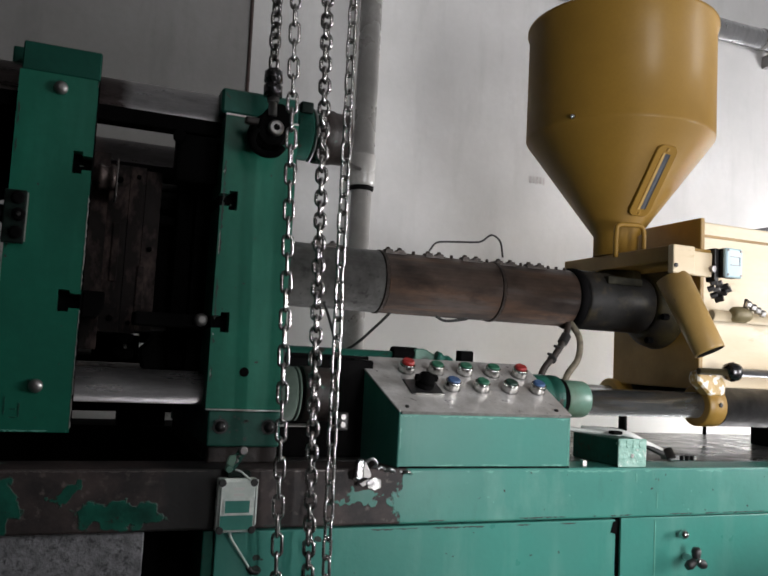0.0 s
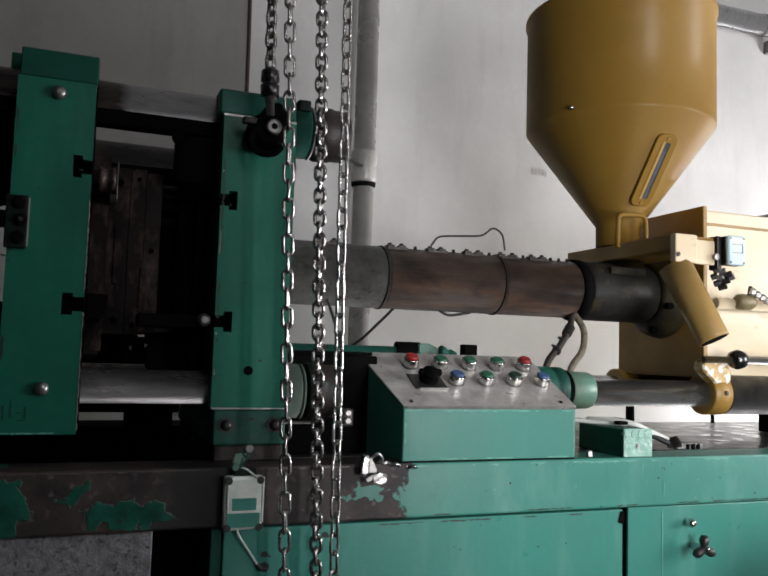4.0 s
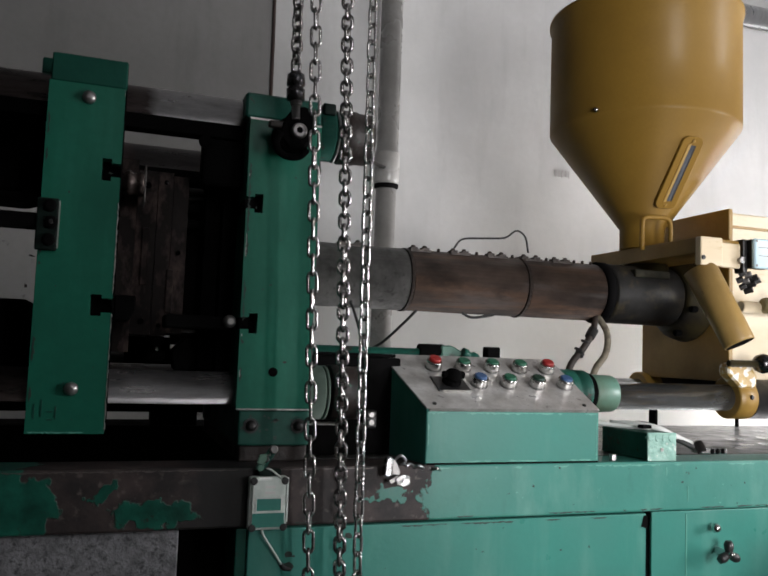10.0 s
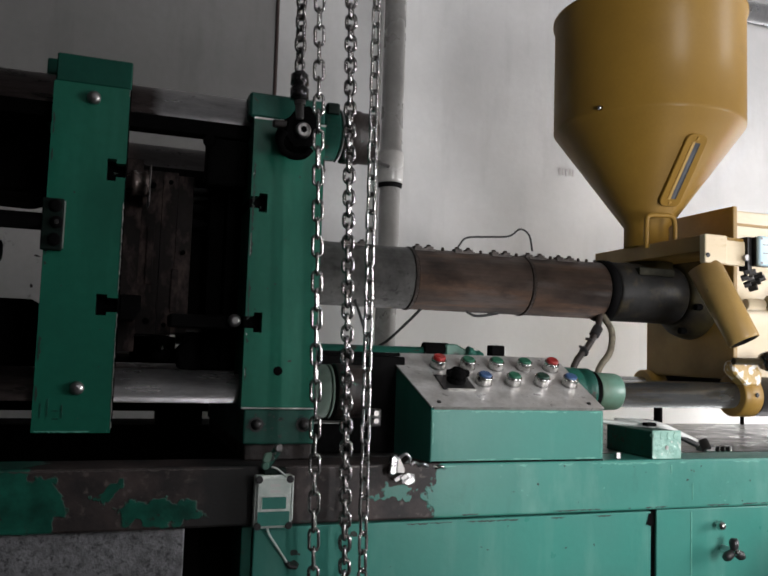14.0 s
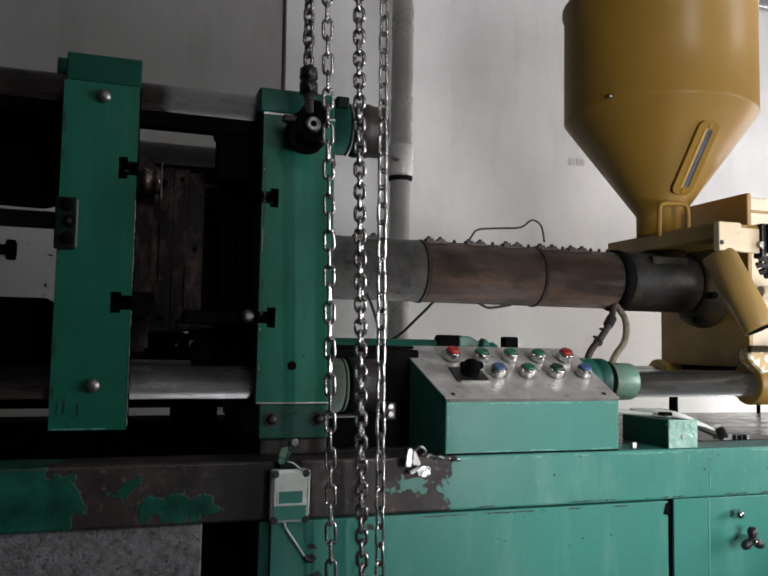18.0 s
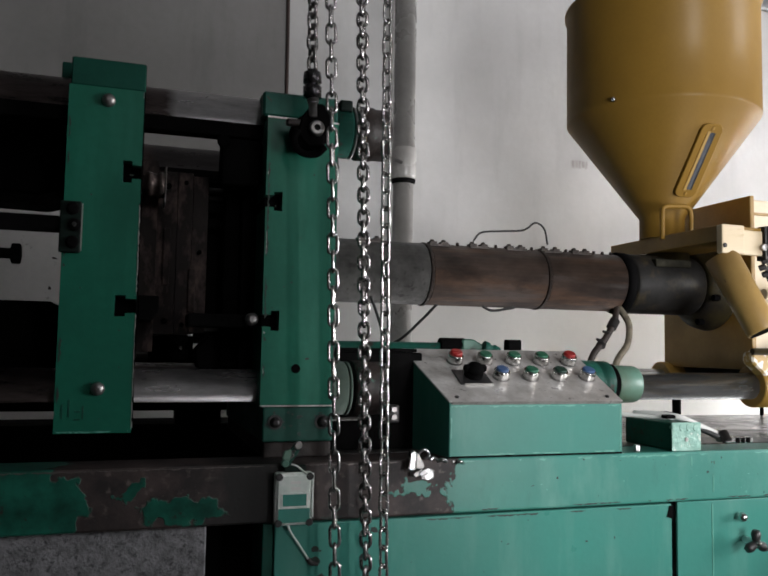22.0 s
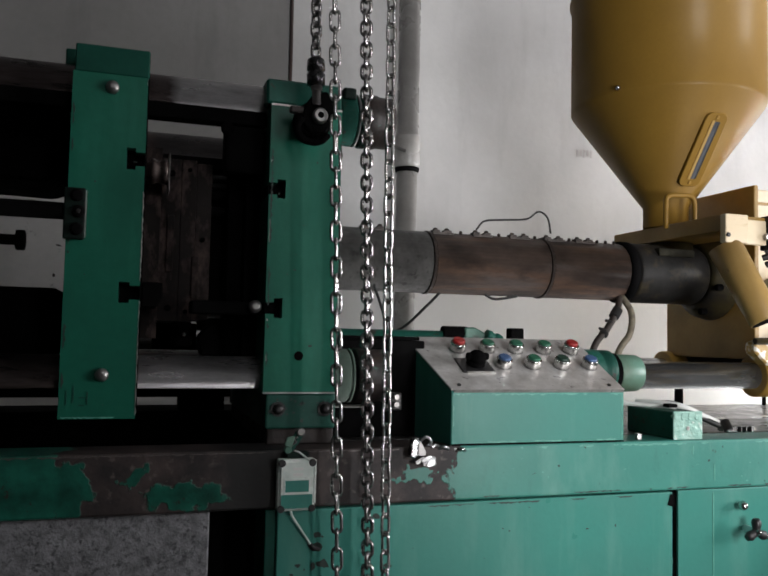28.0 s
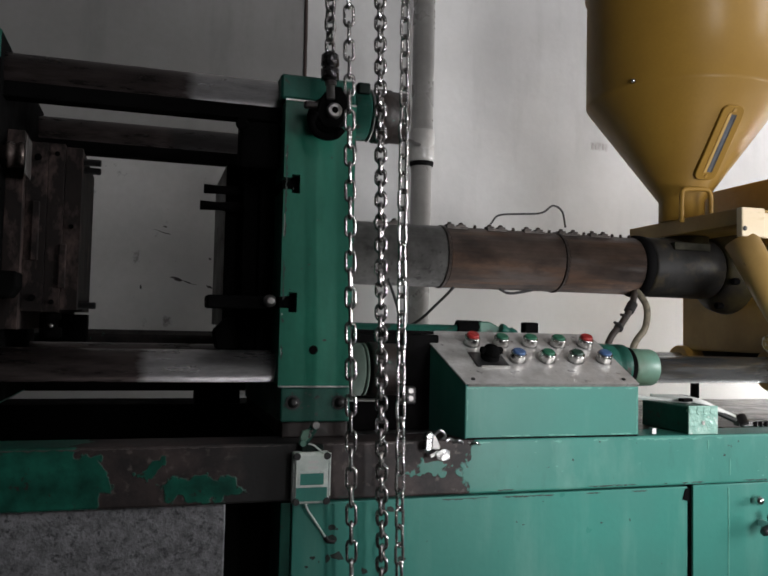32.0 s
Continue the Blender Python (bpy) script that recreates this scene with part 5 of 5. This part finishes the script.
part("sight_glass", cone_box(-0.0092, 0.0022, 0.070, 0.206, 0.004, 0.0056), M_GLASS, sg, "grimy sight glass strip")
# Dark strip paints the shadow gap beside the glass
part("seal", cone_box(0.0024, 0.0052, 0.070, 0.206, 0.004, 0.0060), M_RUBBER, sg, "dark strip for the shadow gap beside the glass")
part("rivet", lathe([(0, 0.006), (0.5, 0.005), (1, 0.002)], (0.992, 0.203, 1.752), (0.985, 0.199, 1.752), 12), M_NICKEL, hop)
mount = thing("hopper_mount", "ochre hopper mounting plate with slide gate and chute", "hopper mount")
part("plate", box(1.150, 1.268, 0.07, 0.45, 1.430, 1.4645, 0.002), M_YELLOW_OLD, mount)
part("front_block", box(1.146, 1.203, 0.052, 0.0695, 1.404, 1.464, 0.0025), M_OCHRE_LIT, mount, "bright front block of the slide gate")
part("front_block", box(1.2034, 1.257, 0.060, 0.0695, 1.404, 1.456, 0.002), M_OCHRE_LIT, mount)
part("screw", rod((1.152, 0.053, 1.420), (1.152, 0.049, 1.420), 0.005, 10), M_IRON, mount)
part("gate_loop", tube([(1.114, 0.2, 1.448), (1.114, 0.2, 1.505), (1.120, 0.2, 1.521), (1.15, 0.2, 1.525), (1.180, 0.2, 1.525), (1.190, 0.2, 1.510), (1.190, 0.2, 1.466)], 0.0055, 10), M_YELLOW, mount, "bent rod handle")
CHUTE_A, CHUTE_B = Vector((1.172, 0.085, 1.400)), Vector((1.2145, 0.018, 1.243))
_c = lathe([(0, 0.0345), (0.97, 0.0315), (1, 0.0305)], CHUTE_A, CHUTE_B, 40)
part("chute", _c, M_YELLOW_PALE, mount, "ochre discharge chute")
_d = (CHUTE_B - CHUTE_A).normalized()
# Black disc closes the chute and carries its inner shade
part("chute_mouth", lathe([(0, 0.0280), (1, 0.0280)], CHUTE_B - _d * 0.002, CHUTE_B + _d * 0.0006, 36), M_BLACK, mount, "black disc for the dark inside the chute")
part("throat", rod((1.204, 0.30, 1.40), (1.204, 0.30, 1.4295), 0.05, 24), M_OLIVE, mount)

gauge = thing("limit_gauge", "limit switch with a pale blue cover and dark housing", "limit switch")
part("housing", box(1.2625, 1.275, 0.058, 0.085, 1.395, 1.468, 0.003), M_IRON, gauge)
_bf = part("face", box(1.272, 1.319, 0.036, 0.048, 1.404, 1.468, 0.005, 3), M_BLUEFACE, gauge, "pale blue cover")
for z in (1.430, 1.448):
    part("slot_line", box(1.282, 1.309, 0.0352, 0.0362, z, z + 0.0022, 0.0003), M_PIPE, _bf)
part("slot_line", box(1.3085, 1.3108, 0.0352, 0.0362, 1.430, 1.4502, 0.0003), M_IRON, _bf)
for x, z in ((1.278, 1.462), (1.313, 1.462), (1.278, 1.410), (1.313, 1.410)):
    part("cover_screw", rod((x, 0.037, z), (x, 0.0345, z), 0.0028, 8), M_STEEL, _bf)
part("case", box(1.275, 1.318, 0.0485, 0.068, 1.405, 1.468, 0.004), M_IRON, gauge)
part("nut", hexagon((1.254, 0.0575, 1.421), (1.254, 0.050, 1.421), 0.008), M_STEEL, gauge)
for i, (x, z) in enumerate(((1.262, 1.392), (1.276, 1.390), (1.290, 1.384), (1.256, 1.378), (1.270, 1.376), (1.284, 1.370), (1.264, 1.364), (1.300, 1.379), (1.276, 1.357))):
    part("fitting", hexagon((x, 0.07, z), (x + 0.010, 0.062 - 0.003 * (i % 3), z + 0.005), 0.0068), M_STEEL if i % 3 == 1 else M_IRON, gauge)


# ---- wall fittings ----
pipe = thing("drain_pipe", "grey painted vertical pipe on the wall", "pipe")
part("upper_pipe", rod((0.761, 0.94, 1.70), (0.761, 0.94, ZC), 0.033, 28), M_PIPE, pipe)
part("socket", lathe([(0, 0.035), (0.1, 0.038), (0.9, 0.038), (1, 0.035)], (0.761, 0.94, 1.70), (0.761, 0.94, 1.80), 28), M_PIPE, pipe)
part("lower_pipe", rod((0.761, 0.94, 0.0), (0.761, 0.94, 1.70), 0.031, 28), M_PIPE, pipe)
part("seal", lathe([(0, 0.032), (0.3, 0.036), (1, 0.037)], (0.761, 0.94, 1.686), (0.761, 0.94, 1.6995), 28), M_BLACK, pipe, "black ring under the socket")
part("clip", rod((0.70, 0.90, 1.755), (0.745, 0.905, 1.742), 0.005, 10), M_STEEL, pipe)
single("wall_cable", tube([(0.411, 0.994, ZC), (0.408, 0.994, 2.4), (0.411, 0.994, 1.96), (0.408, 0.994, 1.5), (0.408, 0.994, 0.4)], 0.005, 8, 3), surface("brown cable", (0.06, 0.035, 0.03), (0.03, 0.02, 0.018), 0.6), "thin brown cable down the wall", "cable")
duct = thing("ceiling_duct", "silver foil pipe running along the wall", "pipe")
part("pipe", rod((1.45, 0.945, 2.475), (3.495, 0.945, 2.475), 0.038, 28), M_FOIL, duct)
for x in (2.02, 2.33):
    part("joint", rod((x, 0.945, 2.475), (x + 0.02, 0.945, 2.475), 0.041, 28), M_PIPE, duct)
for x in (1.7, 2.4):
    part("bracket", box(x, x + 0.02, 0.94, 0.999, 2.39, 2.437), M_STEEL, duct)
_n = bmesh.new()
for i in range(5):
    box(1.376 + i * 0.013, 1.383 + i * 0.013, 0.9985, 0.9995, 1.803 + 0.003 * (i % 2), 1.828, bm=_n)
single("wall_mark", _n, surface("faded red stencil", (0.34, 0.31, 0.305), (0.47, 0.455, 0.45), 0.9, big=40), "faded stencilled mark on the wall", "mark")

_rng = random.Random(5)
M_SCUFF = surface("dark scuff in plaster", (0.020, 0.016, 0.015), (0.06, 0.05, 0.047), 0.9, big=50)
for x, z, w, h in ((0.065, 1.325, 0.034, 0.010), (0.095, 1.317, 0.050, 0.005), (0.155, 1.306, 0.026, 0.008), (0.185, 1.303, 0.024, 0.009), (-0.03, 1.30, 0.006, 0.018), (0.03, 1.47, 0.014, 0.005), (0.02, 1.455, 0.05, 0.004), (0.155, 1.385, 0.010, 0.006), (-0.21, 1.34, 0.008, 0.012), (-0.20, 1.42, 0.02, 0.006)):
    ring = []
    for k in range(10):
        a = math.tau * k / 10
        q = _rng.uniform(0.55, 1.15)
        ring.append((x + w / 2 * math.cos(a) * q, z + h / 2 * math.sin(a) * q - (w * 0.12) * math.cos(a)))
    tagged(single("wall_scuff", prism(ring, 0.9985, 0.9997), M_SCUFF, "dark chipped scuff in the plaster", "scuff"), group="scuffs on the wall")

# ---- limit switch on the bed ----
ls = thing("limit_switch", "pale green limit switch box on the bed front", "limit switch")
part("case", box(0.222, 0.283, -0.018, -0.0005, 0.918, 1.000, 0.004), M_SWITCH, ls)
part("cover", box(0.226, 0.279, -0.022, -0.0185, 0.922, 0.996, 0.0015), M_SWITCH, ls)
part("name_plate", box(0.2335, 0.2715, -0.0232, -0.0224, 0.949, 0.967), M_GREEN, ls, "plain green name plate")
part("lower_cover", box(0.2275, 0.2775, -0.0228, -0.0222, 0.9235, 0.945), M_GREEN, ls)
for z in (0.9465, 0.968):
    part("rim", box(0.2325, 0.2725, -0.0236, -0.0224, z, z + 0.0018), M_SWITCH, ls)
for x in (0.2322, 0.2714):
    part("rim", box(x, x + 0.0014, -0.0236, -0.0224, 0.9484, 0.9678), M_SWITCH, ls)
part("flange_edge", box(0.2800, 0.2835, -0.0215, -0.0182, 0.930, 0.988, 0.0008), M_SWITCH, ls)
for z in (0.974, 0.983):
    part("bar_mark", box(0.246, 0.262, -0.0226, -0.0222, z, z + 0.004), M_FRAME, ls)
for x, z in ((0.228, 0.994), (0.277, 0.994), (0.228, 0.923), (0.277, 0.923)):
    part("screw", rod((x, -0.0195, z), (x, -0.0235, z), 0.006, 14), M_RUBBER, ls)
part("head", box(0.236, 0.272, -0.016, 0.0, 1.0005, 1.011, 0.002), M_GREEN_GRIME, ls)
part("arm", prism([(0.232, 1.013), (0.246, 1.010), (0.262, 1.034), (0.262, 1.046), (0.252, 1.044)], -0.012, -0.008, bevel=0.001), M_GREEN_OIL_SHADE, ls, "oily green lever plate")
part("roller", lathe([(0, 0.005), (0.2, 0.0068), (0.8, 0.0068), (1, 0.005)], (0.258, -0.018, 1.042), (0.258, -0.012, 1.042), 18), M_STEEL, ls)
part("pivot", rod((0.238, -0.017, 1.014), (0.238, -0.008, 1.014), 0.0062, 14), M_GREEN_PALE, ls)
part("spring", tube([(0.244, -0.014, 1.022), (0.250, -0.017, 1.026), (0.247, -0.014, 1.031), (0.253, -0.017, 1.034)], 0.0018, 8), M_STEEL, ls)
part("lever_block", prism([(0.232, 1.021), (0.243, 1.016), (0.250, 1.026), (0.247, 1.036), (0.236, 1.034)], -0.0165, -0.0125, bevel=0.0015), M_GREEN_SOFT, ls, "worn pale green lever block")
part("wire", tube([(0.248, -0.012, 1.012), (0.256, -0.016, 1.010), (0.265, -0.018, 1.003), (0.274, -0.020, 0.996)], 0.0016, 8), M_SWITCH, ls, "pale wire over the switch top")
part("corner_lug", box(0.2735, 0.2835, -0.0225, -0.018, 0.988, 0.999, 0.0012), M_SWITCH, ls)
part("cable", tube([(0.246, -0.01, 0.918), (0.249, -0.012, 0.908), (0.264, -0.01, 0.886), (0.281, -0.004, 0.861)], 0.0019, 8), M_SWITCH, ls)
part("cable_end", tube([(0.280, -0.004, 0.862), (0.285, -0.003, 0.855), (0.297, 0.0, 0.852)], 0.0036, 8), M_RUBBER, ls)


# ---- chains ----
def link_mesh(name, pitch, width, wire, material):
    """One stadium-shaped link, long along z, lying in the xz plane."""
    r = (width - wire) / 2
    h = max((pitch + wire) / 2 - r - wire * 0.02, 0.0005)
    pts = []
    for k in range(9):
        a = math.pi * k / 8
        pts.append((r * math.cos(a), 0, h + r * math.sin(a)))
    for k in range(9):
        a = math.pi + math.pi * k / 8
        pts.append((r * math.cos(a), 0, -h + r * math.sin(a)))
    return mesh(name, tube(pts, wire / 2, 8, 1, close=True), material)


def chain(name, label, points, pitch, width, wire, material, twist, category="chain"):
    """Links one by one along a line; those past the first three hundred are not needed here."""
    ch = thing(name, label, category)
    data = link_mesh("link", pitch, width, wire, material)
    pts = [Vector(p) for p in points]
    seg, along, i = 0, 0.0, 0
    rng = random.Random(len(name) * 7 + int(points[0][0] * 1000))
    while seg < len(pts) - 1:
        d = pts[seg + 1] - pts[seg]
        if along > d.length:
            along -= d.length
            seg += 1
            continue
        c = pts[seg] + d.normalized() * along
        ob = new("link", data)
        ob.parent = ch
        z = d.normalized()
        turn = z.to_track_quat("Z", "Y").to_matrix().to_4x4()
        spin = twist + (90 if i % 2 else 0) + rng.uniform(-7, 7)
        ob.matrix_local = Matrix.Translation(c) @ turn @ pose(0, 0, 0, 0, 0, spin)
        along += pitch
        i += 1
    return ch


CY = -0.05
chain("load_chain", "oiled steel load chain ending in a hook block", [(0.222, CY + 0.035, ZC), (0.2635, CY + 0.035, 1.80), (0.2665, CY + 0.04, 1.655)], 0.0182, 0.0220, 0.0066, M_CHAIN_DARK, 35)
chain("hand_chain", "long-link zinc hand chain of a hoist", [(0.262, CY, ZC), (0.286, CY, 1.761), (0.2985, CY, 1.35), (0.313, CY, 0.85), (0.322, CY, 0.50), (0.345, CY, 0.44), (0.385, CY, 0.44), (0.397, CY, 0.50), (0.392, CY, 0.845), (0.386, CY, 1.35), (0.383, CY, 1.778), (0.374, CY, ZC)], 0.0285, 0.0200, 0.0056, M_CHAIN, 20)
chain("load_chain", "oiled steel load chain hanging slack", [(0.310, CY, ZC), (0.339, CY, 1.77), (0.351, CY, 1.3), (0.363, CY, 0.847), (0.366, CY, 0.30)], 0.0182, 0.0220, 0.0066, M_CHAIN_DARK, 30)
hook = thing("hoist_hook", "black hook block pinned to the fixed platen", "hook")
part("swivel", lathe([(0, 0.007), (0.12, 0.0145), (0.46, 0.0155), (0.5, 0.0125), (0.56, 0.0125), (0.6, 0.0155), (0.95, 0.0150), (1, 0.007)], (0.267, CY + 0.04, 1.655), (0.268, CY + 0.04, 1.605), 20), M_SWIVEL, hook)
part("shank", rod((0.268, CY + 0.04, 1.61), (0.270, CY + 0.04, 1.575), 0.007, 14), M_STEEL, hook)
part("sheave", lathe([(0, 0.026), (0.10, 0.0305), (0.34, 0.0315), (0.40, 0.025), (0.60, 0.025), (0.66, 0.0315), (0.92, 0.0305), (1, 0.026)], (0.2695, 0.038, 1.553), (0.2695, -0.002, 1.553), 36), M_BLACK, hook, "oily black sheave")
part("cheek", prism([(0.246, 1.548), (0.252, 1.575), (0.268, 1.598), (0.288, 1.600), (0.302, 1.582), (0.300, 1.552), (0.286, 1.530), (0.262, 1.528)], -0.008, -0.0025, bevel=0.002), M_BLACK, hook, "black cheek plate")
part("hook", tube([(0.247, -0.006, 1.552), (0.240, -0.006, 1.536), (0.246, -0.006, 1.520), (0.262, -0.006, 1.513), (0.280, -0.006, 1.516), (0.292, -0.006, 1.528)], 0.0058, 12), M_BLACK, hook)
part("arm", box(0.228, 0.258, -0.004, 0.008, 1.560, 1.572, 0.003), M_GRIME, hook, "short rusty arm")
part("collar", rod((0.2685, CY + 0.04, 1.612), (0.2695, CY + 0.04, 1.598), 0.0095, 18), M_STEEL, hook)
_pin = part("pin", lathe([(0, 0.013), (0.7, 0.013), (0.9, 0.0118), (1, 0.0095)], (0.2755, -0.008, 1.556), (0.2755, -0.020, 1.556), 22), M_STEEL, hook, "grey pin with a socket head")
part("pin_end", rod((0.2755, -0.0199, 1.556), (0.2755, -0.0206, 1.556), 0.0058, 6, 0.0002), M_BLACK, _pin)


# ---- what moves ----
CLAMP = [(0.0, 0.0), (30.3, 0.0), (30.4, -0.016), (30.5, -0.047), (30.6, -0.082), (30.7, -0.109), (30.8, -0.139), (30.9, -0.172), (31.0, -0.202), (31.1, -0.230), (31.2, -0.241), (31.3, -0.244), (32.0, -0.244)]


def motions():
    for name in ("moving_platen", "toggle_linkage", "moving_mould_half"):
        walk(bpy.data.objects[name], [(t, pose(x, 0, 0)) for t, x in CLAMP])
    rows = [(t, pose(0.094 + x, 0.30, 1.362)) for t, x in CLAMP if t < 31.05]
    rows += [(31.1, pose(-0.088, 0.30, 1.362)), (31.2, pose(-0.088, 0.30, 1.357, 0, 6, 0)), (31.3, pose(-0.088, 0.30, 1.350, 0, 13, 4)), (31.4, pose(-0.038, 0.29, 1.240, 0, 40, 70)),
             (31.5, pose(-0.020, 0.29, 1.10, 0, 60, 110)), (31.6, pose(-0.01, 0.29, 0.93, 0, 80, 130)), (31.7, pose(0.0, 0.29, 0.76, 0, 90, 140)), (32.0, pose(0.0, 0.29, 0.76, 0, 90, 140))]
    walk(bpy.data.objects["moulded_cup"], rows)


motions()
